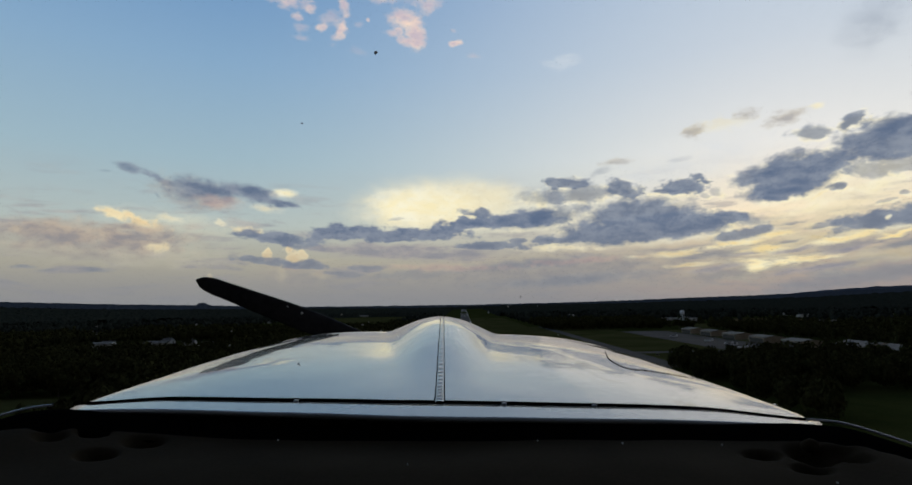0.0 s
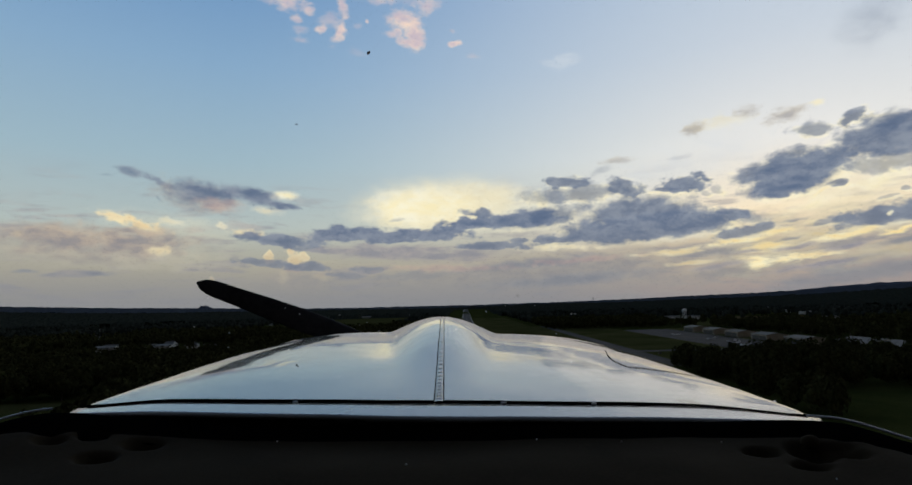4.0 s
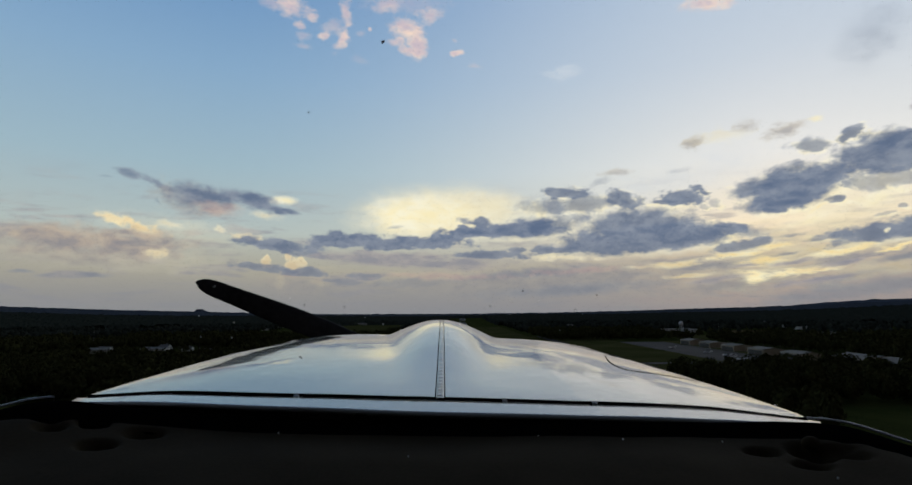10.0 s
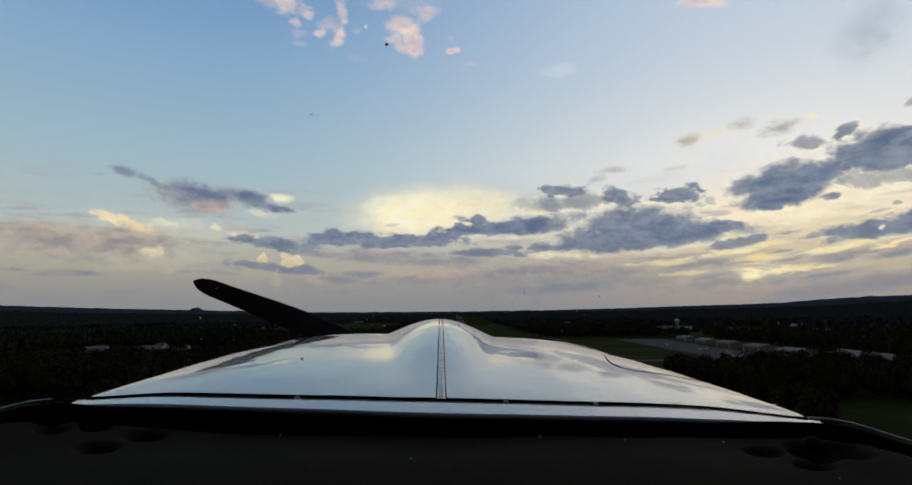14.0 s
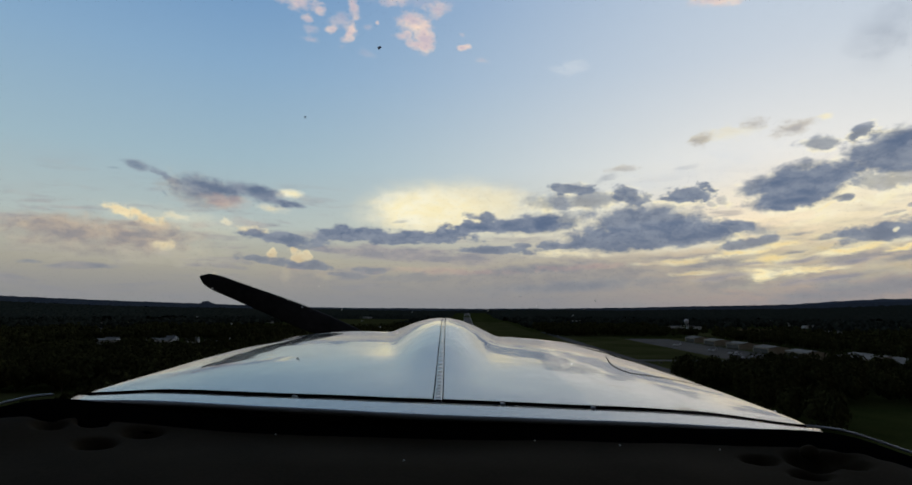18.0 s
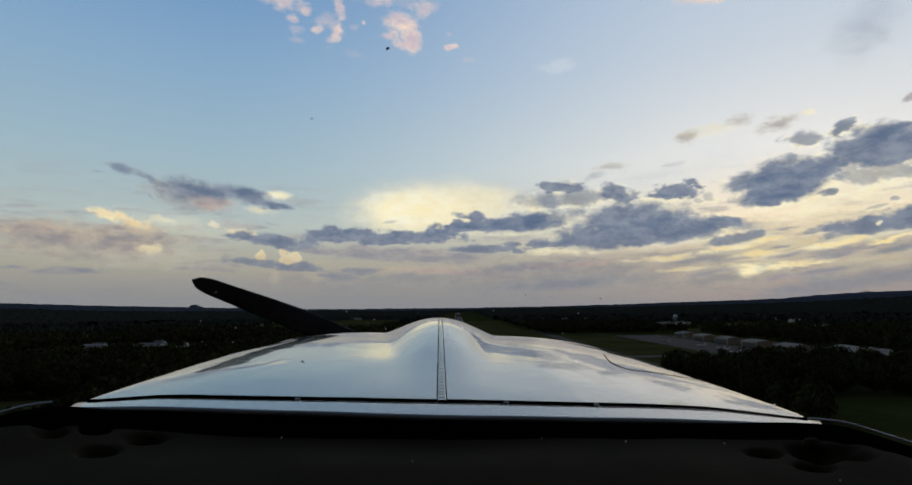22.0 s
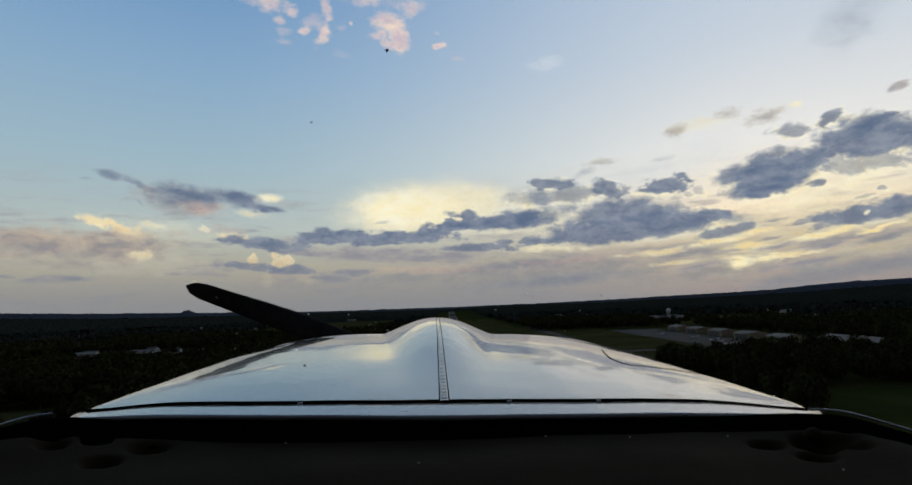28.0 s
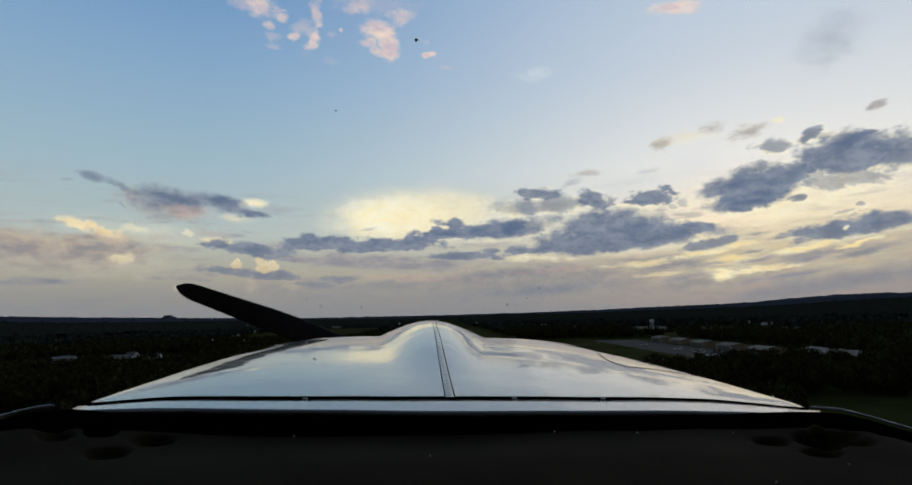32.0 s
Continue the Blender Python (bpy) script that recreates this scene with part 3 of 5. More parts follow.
# ---- materials ----
def material(name, dark, light, rough=0.8, scale=1.0, fine=8.0, bump=0.2, metallic=0.0, coat=0.0, spread=0.5, world_space=False, dist=0.02, per_object=0.0):
    """A surface with broad stains and a fine grain."""
    m = bpy.data.materials.new(name)
    m.use_nodes = True
    N, L = m.node_tree.nodes, m.node_tree.links
    b = N["Principled BSDF"]
    co = N.new("ShaderNodeNewGeometry").outputs["Position"] if world_space else N.new("ShaderNodeTexCoord").outputs["Object"]
    n1, n2 = N.new("ShaderNodeTexNoise"), N.new("ShaderNodeTexNoise")
    n1.inputs["Scale"].default_value, n1.inputs["Detail"].default_value = scale, 5
    n2.inputs["Scale"].default_value, n2.inputs["Detail"].default_value = scale * fine, 4
    L.new(co, n1.inputs[0]), L.new(co, n2.inputs[0])
    add = N.new("ShaderNodeMath")
    add.operation = "MULTIPLY_ADD"
    L.new(n2.outputs[0], add.inputs[0])
    add.inputs[1].default_value = 0.5
    L.new(n1.outputs[0], add.inputs[2])
    r = N.new("ShaderNodeMapRange")
    L.new(add.outputs[0], r.inputs[0])
    r.inputs[1].default_value, r.inputs[2].default_value = 0.75 - spread * 0.5, 0.75 + spread * 0.5
    mix = N.new("ShaderNodeMix")
    mix.data_type = "RGBA"
    L.new(r.outputs[0], mix.inputs[0])
    mix.inputs[6].default_value, mix.inputs[7].default_value = (*dark, 1), (*light, 1)
    colour = mix.outputs[2]
    if per_object:
        info, hsv = N.new("ShaderNodeObjectInfo"), N.new("ShaderNodeHueSaturation")
        v = N.new("ShaderNodeMapRange")
        L.new(info.outputs["Random"], v.inputs[0])
        v.inputs[3].default_value, v.inputs[4].default_value = 1 - per_object, 1 + per_object
        L.new(v.outputs[0], hsv.inputs["Value"])
        L.new(colour, hsv.inputs["Color"])
        colour = hsv.outputs[0]
    L.new(colour, b.inputs["Base Color"])
    b.inputs["Roughness"].default_value, b.inputs["Metallic"].default_value = rough, metallic
    if coat:
        b.inputs["Coat Weight"].default_value, b.inputs["Coat Roughness"].default_value = coat, 0.03
    if bump:
        u = N.new("ShaderNodeBump")
        u.inputs["Strength"].default_value, u.inputs["Distance"].default_value = bump, dist
        L.new(add.outputs[0], u.inputs["Height"])
        L.new(u.outputs[0], b.inputs["Normal"])
        if coat:
            L.new(u.outputs[0], b.inputs["Coat Normal"])
    return m


def foliage(name, dark, light):
    m = material(name, dark, light, 0.75, 0.12, 14.0, 0.9, world_space=True, dist=0.6, spread=0.6)
    N, L = m.node_tree.nodes, m.node_tree.links
    g, hsv, v = N.new("ShaderNodeNewGeometry"), N.new("ShaderNodeHueSaturation"), N.new("ShaderNodeMapRange")
    b = N["Principled BSDF"]
    L.new(g.outputs["Random Per Island"], v.inputs[0])
    v.inputs[3].default_value, v.inputs[4].default_value = 0.55, 1.45
    L.new(b.inputs["Base Color"].links[0].from_socket, hsv.inputs["Color"])
    L.new(v.outputs[0], hsv.inputs["Value"])
    L.new(hsv.outputs[0], b.inputs["Base Color"])
    b.inputs["Specular IOR Level"].default_value = 0.0
    return m


GRASS = material("grass", (0.022, 0.030, 0.008), (0.060, 0.066, 0.020), 0.95, 0.035, 40.0, 0.5, world_space=True, dist=0.15, spread=0.6)
FIELD = material("mown_field", (0.040, 0.046, 0.014), (0.084, 0.081, 0.032), 0.95, 0.02, 60.0, 0.4, world_space=True, dist=0.1)
HAY = material("dry_field", (0.10, 0.075, 0.035), (0.17, 0.13, 0.07), 0.95, 0.03, 50.0, 0.4, world_space=True, dist=0.1)
ASPHALT = material("asphalt", (0.030, 0.030, 0.031), (0.058, 0.056, 0.055), 0.85, 0.05, 60.0, 0.2, world_space=True)
LINE_PAINT = material("line_paint", (0.45, 0.45, 0.43), (0.75, 0.75, 0.72), 0.7, 0.5, 10.0, 0.1, world_space=True)
LEAVES = foliage("leaves", (0.024, 0.025, 0.010), (0.066, 0.066, 0.024))
# far woods: green set bluer than the leaves, some distance haze painted in
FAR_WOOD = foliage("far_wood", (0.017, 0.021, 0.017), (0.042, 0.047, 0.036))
# horizon woods and hills: distance haze mixed into the base colour as blue
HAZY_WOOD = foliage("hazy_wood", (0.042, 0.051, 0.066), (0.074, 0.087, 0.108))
HAZY_RIDGE = material("hazy_ridge", (0.075, 0.092, 0.122), (0.105, 0.125, 0.160), 0.95, 0.01, 20.0, 0.6, world_space=True, dist=2.0)
BARK = material("bark", (0.05, 0.038, 0.028), (0.12, 0.095, 0.07), 0.9, 3.0, 6.0, 0.6)
TAN_SHEET = material("tan_sheet", (0.30, 0.25, 0.17), (0.42, 0.36, 0.26), 0.6, 0.4, 12.0, 0.1, per_object=0.1)
ROOF_SHEET = material("roof_sheet", (0.15, 0.143, 0.13), (0.24, 0.23, 0.21), 0.75, 0.3, 10.0, 0.1, per_object=0.12)
DOOR_DARK = material("dark_door", (0.045, 0.040, 0.036), (0.075, 0.068, 0.06), 0.6, 0.5, 10.0, 0.1)
SIDING = material("white_siding", (0.50, 0.49, 0.46), (0.72, 0.71, 0.68), 0.7, 0.6, 10.0, 0.1, per_object=0.15)
SHINGLE = material("grey_shingle", (0.09, 0.085, 0.08), (0.18, 0.17, 0.16), 0.9, 0.8, 14.0, 0.3, per_object=0.25)
PANE = material("window_pane", (0.02, 0.025, 0.03), (0.05, 0.055, 0.06), 0.1, 1.0, 4.0, 0.0)
PLANE_WHITE = material("aircraft_white", (0.62, 0.63, 0.64), (0.78, 0.79, 0.80), 0.25, 0.8, 6.0, 0.0, coat=0.5)
RUBBER = material("rubber", (0.012, 0.012, 0.012), (0.03, 0.03, 0.03), 0.75, 8.0, 8.0, 0.2)
TANK_WHITE = material("tank_white", (0.6, 0.61, 0.62), (0.78, 0.79, 0.80), 0.4, 0.3, 8.0, 0.0)
COWL_WHITE = material("white_enamel", (0.220, 0.217, 0.208), (0.275, 0.272, 0.262), 0.20, 2.2, 5.0, 0.035, coat=1.0, dist=0.03)
STEEL = material("dull_steel", (0.25, 0.25, 0.26), (0.5, 0.5, 0.5), 0.4, 30.0, 6.0, 0.1, metallic=0.9)
BLACK_SEAL = material("black_seal", (0.0015, 0.0015, 0.0015), (0.004, 0.004, 0.004), 0.8, 20.0, 8.0, 0.2, dist=0.002)
VINYL = material("dark_vinyl", (0.027, 0.0195, 0.0112), (0.043, 0.0315, 0.0185), 0.9, 9.0, 30.0, 0.25, dist=0.002)
BLADE = material("blade_black", (0.010, 0.009, 0.009), (0.03, 0.027, 0.025), 0.7, 6.0, 8.0, 0.1, dist=0.002)
LINING = material("cabin_lining", (0.05, 0.048, 0.045), (0.09, 0.086, 0.08), 0.9, 4.0, 20.0, 0.2, dist=0.003)
BUG = material("dried_specks", (0.02, 0.018, 0.016), (0.06, 0.05, 0.045), 0.8, 200.0, 4.0, 0.0)
PALE_SPECK = material("pale_specks", (0.35, 0.34, 0.32), (0.6, 0.58, 0.55), 0.7, 200.0, 4.0, 0.0)

for matt, gloss in ((GRASS, 0.0), (FIELD, 0.0), (HAY, 0.0), (HAZY_RIDGE, 0.0), (ASPHALT, 0.1), (VINYL, 0.04), (ROOF_SHEET, 0.1), (BLACK_SEAL, 0.0), (BLADE, 0.1), (LINING, 0.1)):
    matt.node_tree.nodes["Principled BSDF"].inputs["Specular IOR Level"].default_value = gloss
COWL_WHITE.node_tree.nodes["Principled BSDF"].inputs["Coat IOR"].default_value = 1.64

smear = BUG.node_tree.nodes.new("ShaderNodeBsdfTranslucent")
smear.inputs[0].default_value = (0.38, 0.36, 0.37, 1)
BUG.node_tree.links.new(smear.outputs[0], BUG.node_tree.nodes["Material Output"].inputs[0])
glow = PALE_SPECK.node_tree.nodes.new("ShaderNodeBsdfTranslucent")
glow.inputs[0].default_value = (0.75, 0.74, 0.7, 1)
PALE_SPECK.node_tree.links.new(glow.outputs[0], PALE_SPECK.node_tree.nodes["Material Output"].inputs[0])

GLASS = bpy.data.materials.new("clear_acrylic")
GLASS.use_nodes = True
GN, GL = GLASS.node_tree.nodes, GLASS.node_tree.links
GN.remove(GN["Principled BSDF"])
g_clear, g_gloss, g_mix, g_fres = GN.new("ShaderNodeBsdfTransparent"), GN.new("ShaderNodeBsdfGlossy"), GN.new("ShaderNodeMixShader"), GN.new("ShaderNodeFresnel")
g_clear.inputs[0].default_value = (0.985, 0.988, 0.985, 1)
g_gloss.inputs["Roughness"].default_value = 0.02
g_fres.inputs[0].default_value = 1.12
GL.new(g_fres.outputs[0], g_mix.inputs[0]), GL.new(g_clear.outputs[0], g_mix.inputs[1]), GL.new(g_gloss.outputs[0], g_mix.inputs[2])
GL.new(g_mix.outputs[0], GN["Material Output"].inputs[0])


# ---- mesh helpers ----
def mesh_object(name, verts, faces, mat, smooth=False):
    me = bpy.data.meshes.new(name)
    me.from_pydata([tuple(v) for v in verts], [], [tuple(f) for f in faces])
    me.materials.append(mat)
    if smooth:
        me.polygons.foreach_set("use_smooth", [True] * len(me.polygons))
    me.update()
    return new(name, me)


def part(name, bm, mat, parent, label="", smooth=False):
    """Links a bmesh as one mesh object under a thing or a part."""
    me = bpy.data.meshes.new(name)
    bm.normal_update()
    bm.to_mesh(me)
    bm.free()
    me.materials.append(mat)
    if smooth:
        me.polygons.foreach_set("use_smooth", [True] * len(me.polygons))
    ob = new(name, me)
    ob.parent = parent
    if label:
        tagged(ob, label)
    return ob


def thing(name, m, label, category, group="", kind=""):
    ob = new(name)
    ob.matrix_world = m
    return tagged(ob, label, category, group, kind)


def box(size, at=(0, 0, 0), bevel=0.0, bm=None, turn=None):
    bm = bm or bmesh.new()
    made = bmesh.ops.create_cube(bm, size=1.0)["verts"]
    m = Matrix.Translation(at) @ (turn or Matrix()) @ Matrix.Diagonal((*size, 1))
    bmesh.ops.transform(bm, matrix=m, verts=made)
    if bevel:
        edges = list({e for v in made for e in v.link_edges})
        bmesh.ops.bevel(bm, geom=edges, offset=bevel, segments=2, affect="EDGES", profile=0.6)
    return bm


def tube(rings, sides=10, bm=None, caps=True):
    """Loft of ellipses: each ring is centre, half width, half height; along y unless an axis frame is given."""
    bm = bm or bmesh.new()
    loops = []
    for c, a, b in rings:
        loops.append([bm.verts.new((c[0] + a * math.cos(i * math.tau / sides), c[1], c[2] + b * math.sin(i * math.tau / sides))) for i in range(sides)])
    for p, q in zip(loops, loops[1:]):
        for i in range(sides):
            bm.faces.new((p[i], p[(i + 1) % sides], q[(i + 1) % sides], q[i]))
    if caps:
        bm.faces.new(loops[0][::-1]), bm.faces.new(loops[-1])
    bmesh.ops.recalc_face_normals(bm, faces=bm.faces)
    return bm


def pillar(rings, sides=8, bm=None):
    """Loft of circles given as centre and radius, stacked upwards."""
    bm = bm or bmesh.new()
    loops = [[bm.verts.new((c[0] + r * math.cos(i * math.tau / sides), c[1] + r * math.sin(i * math.tau / sides), c[2])) for i in range(sides)] for c, r in rings]
    for p, q in zip(loops, loops[1:]):
        for i in range(sides):
            bm.faces.new((p[i], p[(i + 1) % sides], q[(i + 1) % sides], q[i]))
    bm.faces.new(loops[0][::-1]), bm.faces.new(loops[-1])
    return bm


def sheet(f, nu, nv, thick=0.0, bm=None):
    """A grid of f(u, v), u and v in 0..1, with a thickness below it."""
    bm = bm or bmesh.new()
    top = [[bm.verts.new(f(i / nu, j / nv)) for j in range(nv + 1)] for i in range(nu + 1)]
    for i in range(nu):
        for j in range(nv):
            bm.faces.new((top[i][j], top[i + 1][j], top[i + 1][j + 1], top[i][j + 1]))
    if thick:
        low = [[bm.verts.new(top[i][j].co - Vector((0, 0, thick))) for j in range(nv + 1)] for i in range(nu + 1)]
        for i in range(nu):
            for j in range(nv):
                bm.faces.new((low[i][j + 1], low[i + 1][j + 1], low[i + 1][j], low[i][j]))
        for i in range(nu):
            bm.faces.new((top[i][0], low[i][0], low[i + 1][0], top[i + 1][0]))
            bm.faces.new((top[i + 1][nv], low[i + 1][nv], low[i][nv], top[i][nv]))
        for j in range(nv):
            bm.faces.new((top[0][j + 1], low[0][j + 1], low[0][j], top[0][j]))
            bm.faces.new((top[nu][j], low[nu][j], low[nu][j + 1], top[nu][j + 1]))
        bmesh.ops.recalc_face_normals(bm, faces=bm.faces)
    return bm


def smooth_step(a, b, x):
    t = min(1.0, max(0.0, (x - a) / (b - a)))
    return t * t * (3 - 2 * t)


# ---- the land ----
def land(x, y):
    """Height of the ground: a wide flat valley whose flanks rise far off."""
    d, a = math.hypot(x, y), math.degrees(math.atan2(x, y))
    w = min(1.0, abs(a) / 42.0)
    z = smooth_step(1500, 4400, d) * (14 + 74 * w * w)
    if d > 900:
        z += smooth_step(900, 3000, d) * 9 * noise.noise((x * 0.0013, y * 0.0013, 4.0))
    return z


def land_sheet():
    rings = [0, 60, 150, 260, 400, 560, 760, 1000, 1250, 1500, 1800, 2100, 2400, 2700, 3000, 3300, 3600, 3900, 4200, 4500, 4800]
    n = 144
    verts, faces = [(0, 0, land(0, 0))], []
    for r in rings[1:]:
        for i in range(n):
            x, y = r * math.sin(i * math.tau / n), r * math.cos(i * math.tau / n)
            verts.append((x, y, land(x, y)))
    for i in range(n):
        faces.append((0, 1 + (i + 1) % n, 1 + i))
    for k in range(len(rings) - 2):
        p, q = 1 + k * n, 1 + (k + 1) * n
        for i in range(n):
            j = (i + 1) % n
            faces.append((p + i, p + j, q + j, q + i))
    return mesh_object("ground", verts, faces, GRASS, True)


tagged(land_sheet(), "dark rough grass over a wide flat valley", "ground", kind="structure")


def flat_patch(name, x0, y0, x1, y1, z, mat, label, category):
    nx, ny = max(1, int((x1 - x0) / 60)), max(1, int((y1 - y0) / 60))
    bm = sheet(lambda u, v: (x0 + (x1 - x0) * u, y0 + (y1 - y0) * v, land(x0 + (x1 - x0) * u, y0 + (y1 - y0) * v) + z), nx, ny, 0.04)
    me = bpy.data.meshes.new(name)
    bm.to_mesh(me)
    bm.free()
    me.materials.append(mat)
    return tagged(new(name, me), label, category, kind="structure")


RUNWAY_X = 6.0
flat_patch("airfield_grass", -70, 60, 108, 1500, 0.05, FIELD, "mown green grass beside the runway", "grass")
flat_patch("runway", RUNWAY_X - 12, 90, RUNWAY_X + 12, 2900, 0.12, ASPHALT, "grey asphalt runway with worn white markings", "runway")
flat_patch("taxiway", 122, 330, 134, 900, 0.12, ASPHALT, "narrow grey asphalt taxiway through grass", "taxiway")
flat_patch("taxiway_verge", 108, 330, 206, 900, 0.05, FIELD, "mown green verge along the taxiway", "grass")
flat_patch("apron", 206, 345, 262, 720, 0.12, ASPHALT, "wide grey asphalt apron before the hangars", "apron")
flat_patch("hangar_ground", 262, 335, 320, 740, 0.06, FIELD, "grass round the hangars", "grass")
flat_patch("taxiway_link", 134, 420, 206, 434, 0.12, ASPHALT, "short asphalt link between taxiway and apron", "taxiway")
flat_patch("meadow", -430, 880, -130, 1750, 0.3, FIELD, "pale green meadow between woods", "field")
flat_patch("pasture", 330, 760, 520, 905, 0.3, FIELD, "green pasture before dark woods", "field")
flat_patch("dry_field", 470, 930, 640, 1090, 0.3, HAY, "tan dry field in a clearing", "field")
flat_patch("far_dry_field", -900, 1300, -700, 1420, 0.4, HAY, "tan field far among woods", "field")
flat_patch("grass_clearing", -330, 170, -140, 250, 0.3, FIELD, "rough green clearing at the wood's edge", "field")

flat_patch("rough_clearing", 116, 146, 262, 246, 0.3, GRASS, "rough dark green clearing beside woods", "field")

# runway paint
for k in range(34):
    flat_patch("centre_dash", RUNWAY_X - 0.4, 150 + 80 * k, RUNWAY_X + 0.4, 186 + 80 * k, 0.16, LINE_PAINT, "white painted runway centre dash", "runway marking")
for sx in (-1, 1):
    flat_patch("edge_line", RUNWAY_X + sx * 11 - 0.4, 95, RUNWAY_X + sx * 11 + 0.4, 2890, 0.16, LINE_PAINT, "white painted runway edge line", "runway marking")
    for k in range(4):
        x = RUNWAY_X + sx * (2.2 + 2.2 * k)
        flat_patch("threshold_bar", x - 0.7, 2840, x + 0.7, 2880, 0.17, LINE_PAINT, "white painted threshold bar", "runway marking")

OPEN = [(-78, 40, 112, 760), (112, 335, 322, 760), (-60, 700, 112, 2950), (-430, 880, -130, 1750), (330, 760, 520, 905), (470, 930, 640, 1090), (-330, 170, -140, 250), (-900, 1300, -700, 1420), (126, 158, 262, 226)]


def wooded(x, y, edge=6.0):
    for a, b, c, d in OPEN:
        n = edge + 10 * noise.noise((x * 0.02, y * 0.02, 1.0))
        if a - n < x < c + n and b - n < y < d + n:
            return False
    return True
# x, y, turn, length of the houses and sheds, village by village
WEST = [(-378, 575, 12, 20), (-322, 580, -12, 30), (-262, 566, 30, 14), (-300, 600, 5, 13), (-395, 610, 40, 13), (-345, 640, -10, 12),
        (-560, 830, 20, 16), (-600, 880, -15, 14), (-760, 1010, 10, 20), (-330, 1830, 5, 30), (-480, 1350, 10, 18)]
EAST = [(430, 1030, 12, 22), (400, 1060, -8, 30), (445, 1090, 20, 18), (560, 850, -15, 26), (600, 815, 8, 20), (700, 1130, 15, 34),
        (760, 1290, 0, 26), (905, 1180, 30, 22), (300, 1500, 12, 40), (500, 1700, -6, 36), (980, 1420, -20, 30)]
FAR_WEST = [(-640, 1120, 15, 14), (-820, 1240, -25, 20), (-980, 1480, 8, 26), (-1120, 1330, 30, 18), (-520, 1580, -12, 20), (-860, 960, 22, 14), (-700, 760, -8, 13)]
FAR_EAST = [(820, 1010, 18, 20), (880, 880, -28, 14), (640, 1380, 5, 26), (1080, 1240, 12, 30), (1020, 1010, -18, 18), (420, 1260, 25, 20), (860, 1560, -5, 30), (1240, 1490, 14, 26)]
HOUSES = WEST + EAST + FAR_WEST + FAR_EAST
for hx, hy, ha, hl in HOUSES:
    OPEN.append((hx * 0.86 - hl * 0.6, hy * 0.86, hx * 0.86 + hl * 0.6, hy * 0.95))
    OPEN.append((hx * 0.97 - hl * 0.7, hy * 0.93, hx * 0.97 + hl * 0.7, hy + 9))
OPEN.append((384, 985, 412, 1010))
OPEN.append((-425, 455, -225, 640))


def crown_shape(seed, level, squash):
    bm = bmesh.new()
    bmesh.ops.create_icosphere(bm, subdivisions=level, radius=1.0)
    for v in bm.verts:
        v.co *= 0.85 + 0.42 * noise.noise(v.co * 1.9 + Vector((seed * 7.3, 0, 0))) + 0.12 * noise.noise(v.co * 5.0 + Vector((0, seed * 3.1, 0)))
        v.co.z *= squash
    co = np.array([v.co[:] for v in bm.verts])
    fa = np.array([[v.index for v in f.verts] for f in bm.faces])
    bm.free()
    return co, fa


def leafy_shape(seed, count, size):
    """A crown of loose leaf clumps round a darker core."""
    rng = np.random.default_rng(100 + seed)
    core, cf = crown_shape(seed, 1, 1.0)
    vs, fs = [core * 0.72], [cf]
    base = len(core)
    bumps = [(rng.normal(size=3), rng.uniform(0.25, 0.5)) for _ in range(7)]
    bumps = [(q / np.linalg.norm(q), w) for q, w in bumps]
    for _ in range(count):
        n = rng.normal(size=3)
        n /= np.linalg.norm(n)
        r = 0.74 + max(0.42 * w / 0.5 * max(0.0, float(n @ q)) ** 3 for q, w in bumps) + rng.uniform(-0.1, 0.1)
        t = np.cross(n, rng.normal(size=3))
        t /= np.linalg.norm(t)
        n2 = n + rng.normal(size=3) * 0.45
        b = np.cross(n2, t)
        b /= np.linalg.norm(b)
        k = size * rng.uniform(0.6, 1.3)
        c = n * r
        vs.append(np.array([c + t * k, c + b * k * 0.8, c - t * k * 0.9, c - b * k * 0.7]))
        fs.append(np.array([[base, base + 1, base + 2], [base, base + 2, base + 3]]))
        base += 4
    return np.concatenate(vs), np.concatenate(fs)


SHAPES = [leafy_shape(k, 190, 0.17) for k in range(8)]


def woods(name, places, mat, label):
    """Crowns of a wood as one mesh: places are x, y, z, radius, half height."""
    rng = np.random.default_rng(7)
    vs, fs, base = [], [], 0
    for x, y, z, r, h in places:
        co, fa = SHAPES[rng.integers(len(SHAPES))]
        a = rng.uniform(0, math.tau)
        c, s = math.cos(a), math.sin(a)
        vs.append(np.column_stack((x + r * (co[:, 0] * c - co[:, 1] * s), y + r * (co[:, 0] * s + co[:, 1] * c), z + h * co[:, 2])))
        fs.append(fa + base)
        base += len(co)
    v, f = np.concatenate(vs), np.concatenate(fs)
    me = bpy.data.meshes.new(name)
    me.vertices.add(len(v))
    me.vertices.foreach_set("co", v.ravel())
    me.loops.add(f.size)
    me.loops.foreach_set("vertex_index", f.ravel().astype(np.int32))
    me.polygons.add(len(f))
    me.polygons.foreach_set("loop_start", np.arange(0, f.size, 3, dtype=np.int32))
    me.update(calc_edges=True)
    me.materials.append(mat)
    return tagged(new(name, me), label, "woods", kind="stuff")


